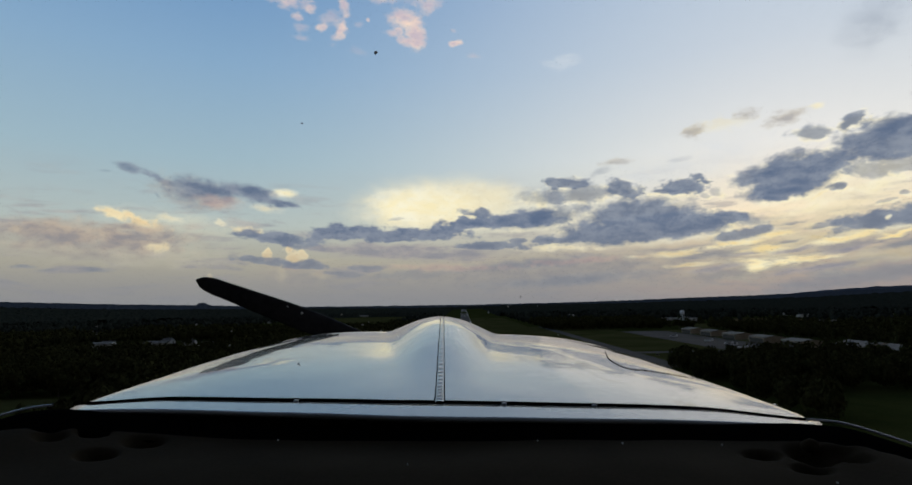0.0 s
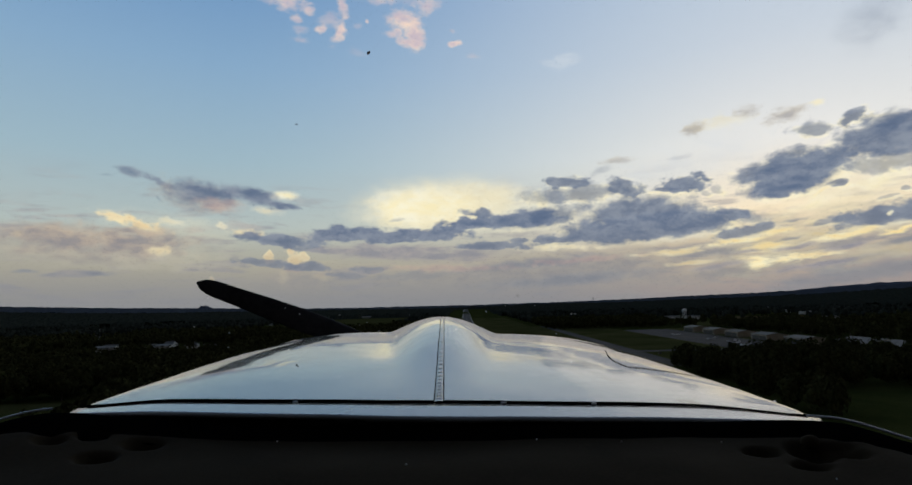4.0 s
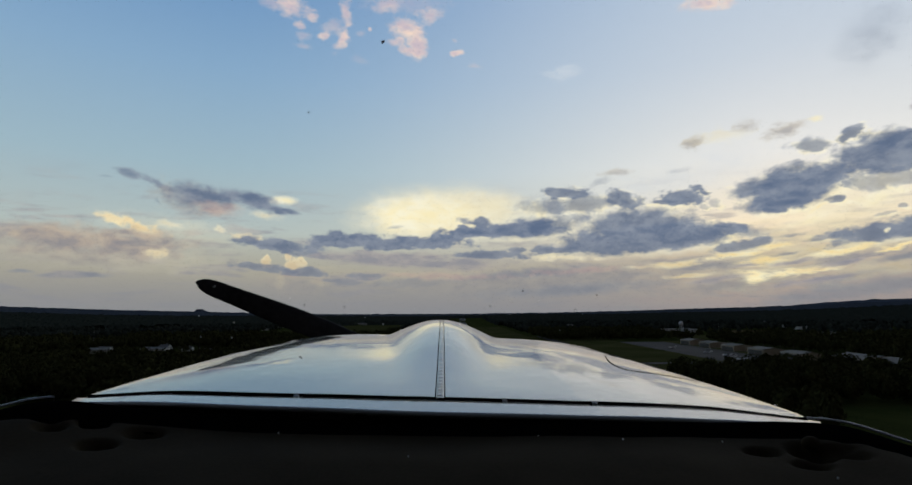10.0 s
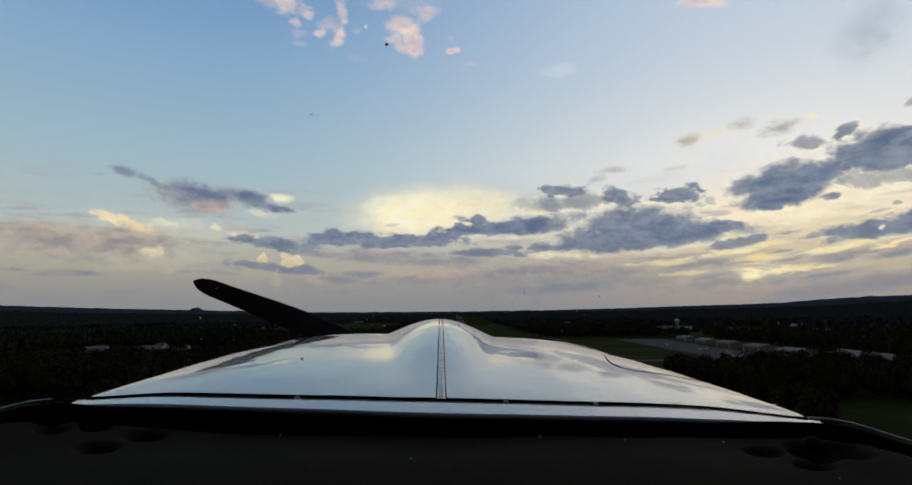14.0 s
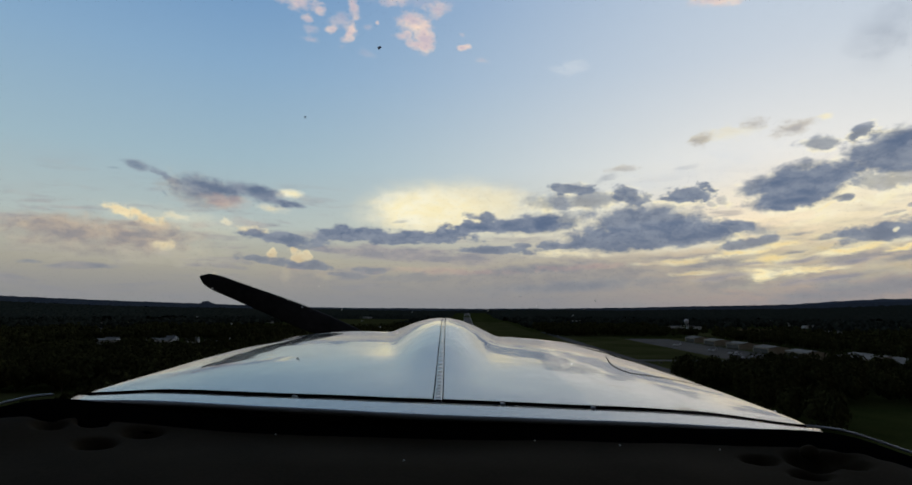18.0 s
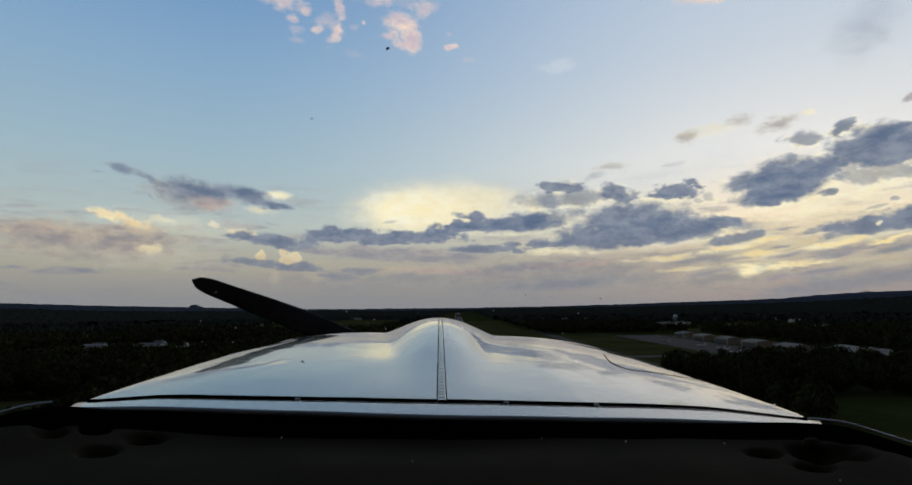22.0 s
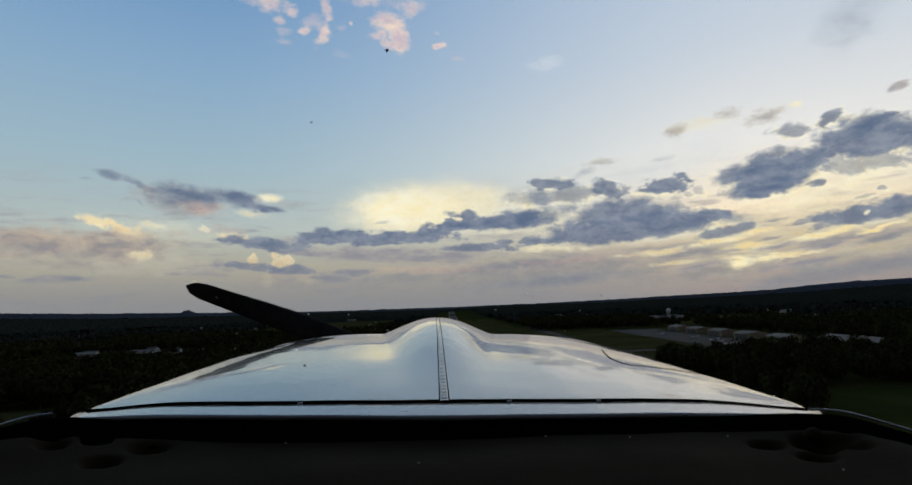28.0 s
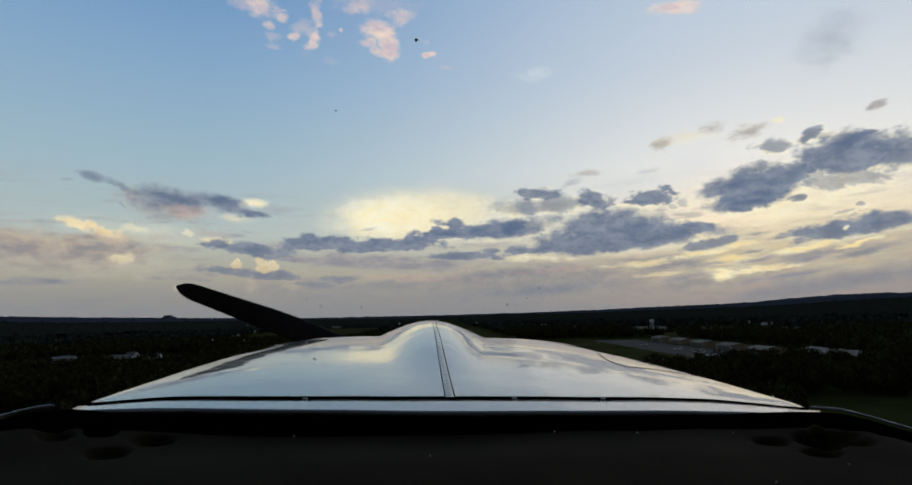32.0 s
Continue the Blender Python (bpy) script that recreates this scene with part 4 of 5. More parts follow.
def scatter(d0, d1, gap, half, seed, lumps):
    rng = np.random.default_rng(seed)
    count = int(radians(half) * (d1 * d1 - d0 * d0) / gap)
    out = []
    for _ in range(count):
        d, a = math.sqrt(rng.uniform(d0 * d0, d1 * d1)), radians(rng.uniform(-half, half))
        x, y = d * math.sin(a), d * math.cos(a)
        if not wooded(x, y):
            continue
        tall = rng.uniform(8.5, 15.5) + 3 * noise.noise((x * 0.01, y * 0.01, 9.0))
        r, z = tall * rng.uniform(0.24, 0.36), land(x, y)
        out.append((x, y, z + tall * 0.55, r, tall * 0.46))
        for _ in range(lumps):
            b, q = rng.uniform(0, math.tau), rng.uniform(0.45, 0.7)
            out.append((x + r * 0.75 * math.cos(b), y + r * 0.75 * math.sin(b), z + tall * rng.uniform(0.35, 0.85), r * q, tall * 0.46 * q))
    return out


woods("near_woods", scatter(215, 480, 44, 50, 1, 1), LEAVES, "dark broadleaf woods with uneven crowns at dusk")
SHAPES = [leafy_shape(k, 55, 0.27) for k in range(8)]
woods("middle_woods", scatter(480, 1000, 75, 48, 2, 0), LEAVES, "dark unbroken woods over the valley floor")
SHAPES = [crown_shape(k, 1, 0.95 + 0.1 * (k % 3)) for k in range(8)]
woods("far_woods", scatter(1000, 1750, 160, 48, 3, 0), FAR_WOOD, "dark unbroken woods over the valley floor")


def canopy(name, d0, d1, a0, a1, step_a, rings, mat, label):
    """The roof of far woods as one rough sheet."""
    na = int((a1 - a0) / step_a)
    verts, faces = [], []
    for k in range(rings + 1):
        d = d0 * (d1 / d0) ** (k / rings)
        for i in range(na + 1):
            a = radians(a0 + (a1 - a0) * i / na)
            x, y = d * math.sin(a), d * math.cos(a)
            z = land(x, y)
            if wooded(x, y, 0.0) or d > 3000:
                z += 8 + 4.5 * noise.noise((x * 0.03, y * 0.03, 2.0)) + 7.0 * random.random()
            else:
                z -= 0.5
            verts.append((x, y, z))
    for k in range(rings):
        for i in range(na):
            p = k * (na + 1) + i
            faces.append((p, p + 1, p + na + 2, p + na + 1))
    return tagged(mesh_object(name, verts, faces, mat), label, "woods", kind="stuff")


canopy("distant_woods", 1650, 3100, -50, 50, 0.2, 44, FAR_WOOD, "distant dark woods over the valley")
canopy("horizon_woods", 3080, 4700, -50, 50, 0.2, 30, HAZY_WOOD, "woods along the horizon, coloured blue with haze")
canopy("woods_behind", 260, 4700, 50, 310, 2.0, 60, FAR_WOOD, "dark woods round the rest of the valley")


def hill(name, az, far, wide, high, deep, label, lumps=1.0):
    a = radians(az)
    m = Matrix.Translation((far * math.sin(a), far * math.cos(a), 0)) @ Matrix.Rotation(-a, 4, "Z")

    def f(u, v):
        x, y = (u - 0.5) * 2, (v - 0.5) * 2
        e = max(0.0, 1 - x * x) ** 1.4 * max(0.0, 1 - y * y)
        bump = 1 + 0.28 * lumps * noise.noise((x * 5 * lumps, y * 2, az)) + 0.06 * noise.noise((x * 22, y * 8, az))
        return (x * wide, y * deep, -6 + (high + 6) * e * bump)

    bm = sheet(f, 90, 10)
    me = bpy.data.meshes.new(name)
    bm.to_mesh(me)
    bm.free()
    me.materials.append(HAZY_RIDGE)
    ob = new(name, me)
    ob.matrix_world = m
    return tagged(ob, label, "hill", kind="structure")


hill("hill_1", -25.5, 4500, 150, 72, 60, "small hill on the horizon, coloured blue with haze")
hill("hill_2", -18.6, 4520, 190, 64, 60, "small hill on the horizon, coloured blue with haze")
hill("hill_3", -1.5, 4520, 300, 28, 60, "low hill on the horizon, coloured blue with haze", 0.5)
hill("ridge_1", 40, 4450, 1500, 104, 150, "long wooded ridge on the horizon, coloured blue with haze", 0.5)
hill("ridge_2", -44, 4480, 1000, 98, 150, "long wooded ridge on the horizon, coloured blue with haze", 0.5)


# ---- trees at the clearing edges ----
def tree(seed, tall, label):
    rng = random.Random(seed)
    root = thing("tree", Matrix(), label, "tree", "trees at the wood's edge")
    lean = Vector((rng.uniform(-0.3, 0.3), rng.uniform(-0.3, 0.3), 0))
    part("trunk", pillar([((0, 0, -0.3), 0.34), (lean * 0.4 + Vector((0, 0, tall * 0.2)), 0.24), (lean + Vector((0, 0, tall * 0.5)), 0.17), (lean * 1.5 + Vector((0, 0, tall * 0.85)), 0.05)], 8), BARK, root)
    tips = []
    for k in range(6):
        a, z0 = k * 1.05 + rng.uniform(-0.3, 0.3), tall * rng.uniform(0.32, 0.62)
        reach, rise = tall * rng.uniform(0.16, 0.26), tall * rng.uniform(0.1, 0.22)
        end = Vector((math.cos(a) * reach, math.sin(a) * reach, z0 + rise))
        mid = Vector((math.cos(a) * reach * 0.45, math.sin(a) * reach * 0.45, z0 + rise * 0.35))
        part("limb", pillar([((lean.x, lean.y, z0), 0.09), (mid, 0.065), (end, 0.025)], 6), BARK, root)
        tips += [end, mid + Vector((0, 0, rise * 0.8))]
    tips += [Vector((lean.x, lean.y, tall * 0.9)), Vector((lean.x, lean.y, tall * 0.7))]
    vs, fs = [], []
    for tip in tips:
        spread = tall * rng.uniform(0.09, 0.14)
        for _ in range(70):
            d = Vector((rng.gauss(0, 1), rng.gauss(0, 1), rng.gauss(0, 0.8)))
            d = d.normalized() * spread * rng.uniform(0.55, 1.1)
            n, s = d.normalized(), rng.uniform(0.3, 0.62)
            t = n.orthogonal().normalized()
            t.rotate(Matrix.Rotation(rng.uniform(0, math.tau), 3, n))
            b, c = n.cross(t), tip + d
            k = len(vs)
            vs += [c + t * s, c + b * s * 0.8 + n * 0.1, c - t * s * 0.9, c - b * s * 0.7, c + n * s * 0.6]
            fs += [(k, k + 1, k + 4), (k + 1, k + 2, k + 4), (k + 2, k + 3, k + 4), (k + 3, k, k + 4)]
    crown = mesh_object("crown", vs, fs, LEAVES)
    crown.parent = root
    return root


TREES = [tree(11, 13.0, "dark broadleaf tree with a full uneven crown"), tree(23, 15.5, "tall dark broadleaf tree at the wood's edge"), tree(37, 10.5, "small dark broadleaf tree with a loose crown")]
tree_rng = random.Random(5)
tree_at = [(-135 - 9 * k + tree_rng.uniform(-4, 4), 258 + tree_rng.uniform(-5, 14)) for k in range(22)]
tree_at += [(328 + tree_rng.uniform(-4, 8), 430 + 16 * k) for k in range(18)]
tree_at += [(tree_rng.uniform(-420, -230), tree_rng.uniform(462, 545)) for k in range(12)]
tree_at += [(tree_rng.uniform(-420, -230), tree_rng.uniform(612, 640)) for k in range(9)]
tree_at += [(300 + 10 * k, 765 + tree_rng.uniform(-6, 6)) for k in range(4)]
for k, (x, y) in enumerate(tree_at):
    m = Matrix.Translation((x, y, land(x, y))) @ Matrix.Rotation(tree_rng.uniform(0, 6.28), 4, "Z")
    if k < 3:
        TREES[k].matrix_world = m
    else:
        copy_thing(TREES[k % 3], m)


# ---- buildings ----
def gable(wide, deep, eave, ridge, over=0.5, thick=0.25):
    """A pitched roof with its ridge along x."""
    bm = bmesh.new()
    w, d = wide / 2 + over, deep / 2 + over
    drop = (ridge - eave) * over / (deep / 2)
    prof = [(-d, eave - drop), (0, ridge), (d, eave - drop), (d, eave - drop + thick), (0, ridge + thick), (-d, eave - drop + thick)]
    ends = [[bm.verts.new((sx * w, y, z)) for y, z in prof] for sx in (-1, 1)]
    for i in range(6):
        j = (i + 1) % 6
        bm.faces.new((ends[0][i], ends[0][j], ends[1][j], ends[1][i]))
    bm.faces.new((ends[0][0], ends[0][5], ends[0][4], ends[0][1])), bm.faces.new((ends[0][1], ends[0][4], ends[0][3], ends[0][2]))
    bm.faces.new((ends[1][1], ends[1][4], ends[1][5], ends[1][0])), bm.faces.new((ends[1][2], ends[1][3], ends[1][4], ends[1][1]))
    bmesh.ops.recalc_face_normals(bm, faces=bm.faces)
    return bm


def gable_walls(wide, deep, eave, ridge):
    bm = bmesh.new()
    w, d = wide / 2, deep / 2
    prof = [(-d, 0), (d, 0), (d, eave), (0, ridge), (-d, eave)]
    ends = [[bm.verts.new((sx * w, y, z)) for y, z in prof] for sx in (-1, 1)]
    for i in range(5):
        j = (i + 1) % 5
        bm.faces.new((ends[0][i], ends[0][j], ends[1][j], ends[1][i]))
    bm.faces.new(ends[0]), bm.faces.new(ends[1][::-1])
    bmesh.ops.recalc_face_normals(bm, faces=bm.faces)
    return bm


def hangar(wide, deep, eave, ridge, label):
    """A sheet-metal hangar; its door side faces -y, its ridge runs along x."""
    root = thing("hangar", Matrix(), label, "hangar", "hangars beside the apron")
    part("wall", gable_walls(wide, deep, eave, ridge), TAN_SHEET, root, "tan sheet-metal walls")
    part("roof", gable(wide, deep, eave + 0.02, ridge + 0.02, 0.4, 0.18), ROOF_SHEET, root, "pale sheet-metal roof")
    panels = 4
    pw = (wide - 3.0) / panels
    for k in range(panels):
        part("door_panel", box((pw - 0.12, 0.12, eave - 0.9), (-(wide - 3.0) / 2 + pw * (k + 0.5), -deep / 2 - 0.08 - 0.1 * (k % 2), (eave - 0.9) / 2 + 0.03), 0.02), DOOR_DARK, root, "dark sliding door panel")
    part("door_rail", box((wide - 2.0, 0.3, 0.25), (0, -deep / 2 - 0.16, eave - 0.7), 0.03), TAN_SHEET, root)
    part("side_door", box((0.1, 1.0, 2.05), (-wide / 2 - 0.05, deep * 0.2, 1.05), 0.02), DOOR_DARK, root)
    return root


face_runway = Matrix.Rotation(radians(-90), 4, "Z")
h_small = hangar(27, 19, 5.0, 6.6, "tan sheet-metal hangar with dark doors beside the apron")
h_small.matrix_world = Matrix.Translation((276, 452, 0.05)) @ face_runway
for k in range(1, 5):
    copy_thing(h_small, Matrix.Translation((276, 452 + 52 * k, 0.05)) @ face_runway)
h_large = hangar(34, 28, 6.0, 8.5, "large tan hangar with dark sliding doors")
h_large.matrix_world = Matrix.Translation((284, 392, 0.05)) @ face_runway
copy_thing(h_large, Matrix.Translation((284, 352, 0.05)) @ face_runway)


def house(wide, deep, eave, ridge, label, category="house"):
    root = thing("house", Matrix(), label, category)
    part("wall", gable_walls(wide, deep, eave, ridge), SIDING, root)
    part("roof", gable(wide, deep, eave + 0.02, ridge + 0.02, 0.5, 0.22), SHINGLE if wide < 19 else ROOF_SHEET, root)
    n = max(3, int(wide / 4))
    for k in range(n):
        x = -wide / 2 + wide * (k + 0.5) / n
        if k == n // 2:
            part("door", box((1.1, 0.1, 2.1), (x, -deep / 2 - 0.04, 1.06), 0.02), DOOR_DARK, root)
        else:
            w = part("window", box((1.5, 0.1, 1.3), (x, -deep / 2 - 0.04, 1.75), 0.02), SIDING, root)
            part("pane", box((1.24, 0.06, 1.06), (x, -deep / 2 - 0.08, 1.75)), PANE, w)
    if wide < 19:
        part("chimney", box((0.9, 0.9, 2.2), (wide * 0.2, 0.6, ridge + 0.4), 0.03), SHINGLE, root)
    return root


SIZES = {}
for hx, hy, ha, hl in HOUSES:
    m = Matrix.Translation((hx, hy, land(hx, hy) - 0.1)) @ Matrix.Rotation(radians(ha), 4, "Z")
    if hl in SIZES:
        copy_thing(SIZES[hl], m)
        continue
    big = hl >= 19
    SIZES[hl] = house(hl, 14 if big else 9, 4.6 if big else 3.0, 6.2 if big else 5.6,
                      "long pale building with a light metal roof among trees" if big else "white house with a grey pitched roof among trees", "building" if big else "house")
    SIZES[hl].matrix_world = m

tank = thing("water_tower", Matrix.Translation((398, 998, land(398, 998))), "white water tower on thin legs above the trees", "water tower")
bowl = bmesh.new()
bmesh.ops.create_uvsphere(bowl, u_segments=20, v_segments=12, radius=4.2)
for v in bowl.verts:
    v.co = Vector((v.co.x, v.co.y, v.co.z * 0.85 + 17))
part("tank", bowl, TANK_WHITE, tank, smooth=True)
part("riser", pillar([((0, 0, 0), 0.7), ((0, 0, 14), 0.7)], 10), TANK_WHITE, tank)
for k in range(5):
    a = k * math.tau / 5
    part("leg", pillar([((4.6 * math.cos(a), 4.6 * math.sin(a), 0), 0.25), ((3.4 * math.cos(a), 3.4 * math.sin(a), 15.6), 0.2)], 6), TANK_WHITE, tank)


# ---- parked aircraft and apron signs ----
def parked_plane():
    root = thing("parked_plane", Matrix(), "small white low-wing aircraft parked on the apron", "aircraft", "aircraft parked on the apron")
    part("fuselage", tube([((0, 3.3, 1.15), 0.25, 0.25), ((0, 2.9, 1.2), 0.48, 0.45), ((0, 1.6, 1.25), 0.58, 0.55), ((0, 0.2, 1.35), 0.6, 0.62), ((0, -1.6, 1.3), 0.4, 0.42), ((0, -4.2, 1.4), 0.12, 0.16)], 14), PLANE_WHITE, root, smooth=True)
    part("canopy", tube([((0, 1.5, 1.75), 0.3, 0.1), ((0, 0.9, 1.9), 0.46, 0.3), ((0, -0.4, 1.9), 0.46, 0.32), ((0, -1.3, 1.7), 0.3, 0.1)], 12), PANE, root, smooth=True)
    for s in (-1, 1):
        w = bmesh.new()
        box((4.7, 1.45, 0.16), (s * 2.6, 0.35, 1.0), 0.05, w, Matrix.Rotation(radians(-5 * s), 4, "Y"))
        part("wing", w, PLANE_WHITE, root)
        part("tailplane", box((1.6, 0.8, 0.08), (s * 0.85, -3.9, 1.45), 0.03), PLANE_WHITE, root)
        wheel = part("wheel", pillar([((s * 1.4, 0.1, 0.0), 0.2), ((s * 1.4, 0.1, 0.36), 0.2)], 10), RUBBER, root)
        part("leg", box((0.08, 0.12, 0.7), (s * 1.4, 0.1, 0.65)), STEEL, root)
    part("nose_wheel", pillar([((0, 2.5, 0.0), 0.17), ((0, 2.5, 0.34), 0.17)], 10), RUBBER, root)
    part("nose_leg", box((0.08, 0.08, 0.7), (0, 2.5, 0.6)), STEEL, root)
    fin = bmesh.new()
    box((0.1, 1.1, 1.5), (0, -3.85, 2.1), 0.04, fin, Matrix.Rotation(radians(18), 4, "X"))
    part("fin", fin, PLANE_WHITE, root)
    part("propeller", box((1.7, 0.05, 0.12), (0, 3.42, 1.15), 0.02), DOOR_DARK, root)
    return root


plane = parked_plane()
spots = [(219, 420, 70), (223, 444, 60), (228, 470, 80), (232, 486, 65), (230, 520, 75), (224, 590, 60), (238, 372, 240)]
plane.matrix_world = Matrix.Translation((spots[0][0], spots[0][1], 0.14)) @ Matrix.Rotation(radians(spots[0][2]), 4, "Z")
for x, y, a in spots[1:]:
    copy_thing(plane, Matrix.Translation((x, y, 0.14)) @ Matrix.Rotation(radians(a), 4, "Z"))


def field_sign():
    root = thing("taxiway_sign", Matrix(), "low dark sign board in the grass by the taxiway", "sign", "taxiway signs")
    part("board", box((2.2, 0.25, 0.9), (0, 0, 0.85), 0.04), DOOR_DARK, root)
    for s in (-1, 1):
        part("post", box((0.1, 0.1, 0.45), (s * 0.8, 0, 0.22)), STEEL, root)
    return root


sign = field_sign()
sign.matrix_world = Matrix.Translation((140, 400, 0.08))
for x, y in ((104, 345), (142, 352), (150, 380)):
    copy_thing(sign, Matrix.Translation((x, y, 0.08)))


# ---- the aircraft that carries the view ----
# local axes: x to its right, y forward, z up, from the eye point in the cabin
aircraft = thing("light_aircraft", pose(0, 0, 40.0, 7.1, 1.2, 0.3), "white single-engine aircraft in climb, glossy cowling, black glareshield", "aircraft")

REAR, FRONT, NEAR = 0.66, 1.50, 0.825


def cowl_width(vc):
    return -0.014 - 0.027 * vc, 0.423 - 0.055 * vc + 0.098 * vc * vc


def cowl_top(s, d):
    """Top of the cowling: s across (-1..1, and on over the shoulders), d forward."""
    v = (d - REAR) / (FRONT - REAR)
    vc = min(1.0, max(0.0, v))
    mid, half = cowl_width(vc)
    z = -0.1898 - 0.0702 * vc + 0.048 * vc * (1 - vc)
    drop = 0.005 + 0.031 * vc
    a = min(1.0, abs(s))
    z -= drop * a ** 4
    hump = 0.046 * smooth_step(0.0, 0.86, v)
    x = mid + half * max(-1.0, min(1.0, s))
    z -= 0.0142 * (x - mid)
    z += 0.0016 * noise.noise((x * 4.5, d * 4.0, 0.3)) + 0.0005 * noise.noise((x * 11.0, d * 9.0, 2.3)) + 0.00006 * noise.noise((x * 34.0, d * 30.0, 4.1))
    c = (x + 0.0275 * d) / (0.150 - 0.095 * (1 - vc))
    z += 0.00022 * math.sin(d * 190) * math.exp(-((x + 0.0275 * d) / 0.03) ** 2) * vc
    if abs(c) < 1:
        z += hump * math.cos(c * math.pi / 2) ** (1.12 + 0.5 * (1 - vc))
    if abs(s) > 1:
        t = (abs(s) - 1) * math.pi / 2
        out = 0.14 * math.sin(t)
        x += math.copysign(out, s)
        z -= 0.31 * out + 0.18 * (1 - math.cos(t))
    if v > 1:
        q = min(1.0, (v - 1) / 0.30)
        z -= 0.26 * (1 - math.sqrt(max(0.0, 1 - q * q)))
    return Vector((x, d, z))


def sweep(s):
    """The cowling's rear edge runs back towards its ends."""
    return (0.013 if s < 0 else 0.025) * smooth_step(0.78 if s < 0 else 0.70, 1.0, min(1.0, abs(s)))


END = FRONT + 0.30 * (FRONT - REAR)


def cowl_half(side):
    c = -0.0275

    def f(u, v):
        d = REAR + 0.004 + (END - REAR - 0.004) * v
        vc = min(1.0, (d - REAR) / (FRONT - REAR))
        mid, half = cowl_width(vc)
        s0 = (c * d - mid) / half + side * 0.0066 * (1 - 0.5 * v) / half
        s = s0 + (side * 2.0 - s0) * u
        d -= sweep(s) * (1 - v) ** 3
        return cowl_top(s, d)

    bm = sheet(f, 90, 64)
    if side < 0:
        bmesh.ops.reverse_faces(bm, faces=bm.faces)
    return bm


part("cowl_door", cowl_half(-1), COWL_WHITE, aircraft, "glossy white cowling door", True)
right_door = part("cowl_door", cowl_half(1), COWL_WHITE, aircraft, "glossy white cowling door", True)

# hinge strip down the middle, in a dark slot
slot = part("hinge_slot", sheet(lambda u, v: Vector((-0.0275 * (REAR + v * 0.90) + (u - 0.5) * 0.0150 * (1 - 0.4 * v), REAR + v * 0.90, cowl_top(0.0, REAR + v * 0.90).z - 0.0035)), 2, 50), BLACK_SEAL, aircraft)
hinge = part("hinge_strip", sheet(lambda u, v: Vector((-0.0275 * (REAR + v * 0.88) + (u - 0.5) * (0.0102 - 0.0046 * v), REAR + v * 0.88, cowl_top(0.0, REAR + v * 0.88).z + 0.0012 * math.sin(u * math.pi) - 0.0008)), 6, 60), COWL_WHITE, aircraft, "white hinge strip along the cowling's top", True)
for k in range(22):
    d = REAR + 0.012 + 0.012 * k * (1 + k * 0.05)
    p = cowl_top(0.0, d)
    ring = bmesh.new()
    bmesh.ops.create_uvsphere(ring, u_segments=10, v_segments=6, radius=0.0047 - 0.00005 * k)
    for v in ring.verts:
        v.co = Vector((v.co.x - 0.0275 * d, v.co.y * 1.25 + d, v.co.z * 0.10 + p.z + 0.0006))
    part("hinge_knuckle", ring, COWL_WHITE, hinge, smooth=True)

# dark joint behind the cowling, with a few screws in it
part("rear_joint", sheet(lambda u, v: Vector((-0.014 + (u - 0.5) * 0.856, REAR - 0.013 - sweep((u - 0.5) * 2) + min(v, 0.5) * 0.034, cowl_top((u - 0.5) * 1.97, REAR).z - 0.0062 + max(0.0, v - 0.5) * 0.0112)), 60, 2), BLACK_SEAL, aircraft)
for x in (-0.192, 0.060, 0.169):
    ring = bmesh.new()
    bmesh.ops.create_uvsphere(ring, u_segments=10, v_segments=6, radius=0.0022)
    for v in ring.verts:
        v.co = Vector((v.co.x * 1.6 + x, v.co.y + REAR - 0.003, v.co.z * 0.6 + cowl_top(x * 2, REAR).z - 0.001))
    part("screw", ring, STEEL, aircraft, smooth=True)


# panel line of the oil door, let into the cowling: it comes back along the top, then turns out to the edge
OIL = [(0.81, 1.15), (0.74, 1.005), (0.73, 0.94), (0.75, 0.905), (0.81, 0.9), (0.88, 0.89), (0.99, 0.865)]


def oil_at(u):
    k = min(len(OIL) - 2, int(u * (len(OIL) - 1)))
    f = u * (len(OIL) - 1) - k
    a, b, c, d = (Vector(OIL[max(0, min(len(OIL) - 1, k + i))]) for i in (-1, 0, 1, 2))
    return 0.5 * (2 * b + (c - a) * f + (2 * a - 5 * b + 4 * c - d) * f * f + (3 * b - a - 3 * c + d) * f ** 3)


def oil_line(u, v):
    p, q = oil_at(u), oil_at(min(1.0, u + 0.01)) - oil_at(max(0.0, u - 0.01))
    q.normalize()
    thin = 0.35 + 0.65 * smooth_step(0.0, 0.5, u)
    return cowl_top(p.x - 0.010 * q.y * (v - 0.5) * thin, p.y + 0.0075 * q.x * (v - 0.5) * thin) + Vector((0, 0, 0.0007))


part("oil_door_joint", sheet(oil_line, 70, 2), BLACK_SEAL, right_door)


# scuttle: white skin between cowling and windscreen
def scuttle(u, v):
    s = (u - 0.5) * 2
    d0, d1 = REAR - 0.0072 - sweep(s), (0.724 - (0.016 if s < 0 else -0.012) * s) * NEAR
    d = d0 + (d1 - d0) * v
    w = (0.431 if s < 0 else 0.434) - 0.008 * v
    z = cowl_top(s * 0.98, REAR).z - 0.0012 + 0.0008 * v + 0.0020 * v * max(0.0, -s)
    return Vector((-0.014 + s * w, d, z))


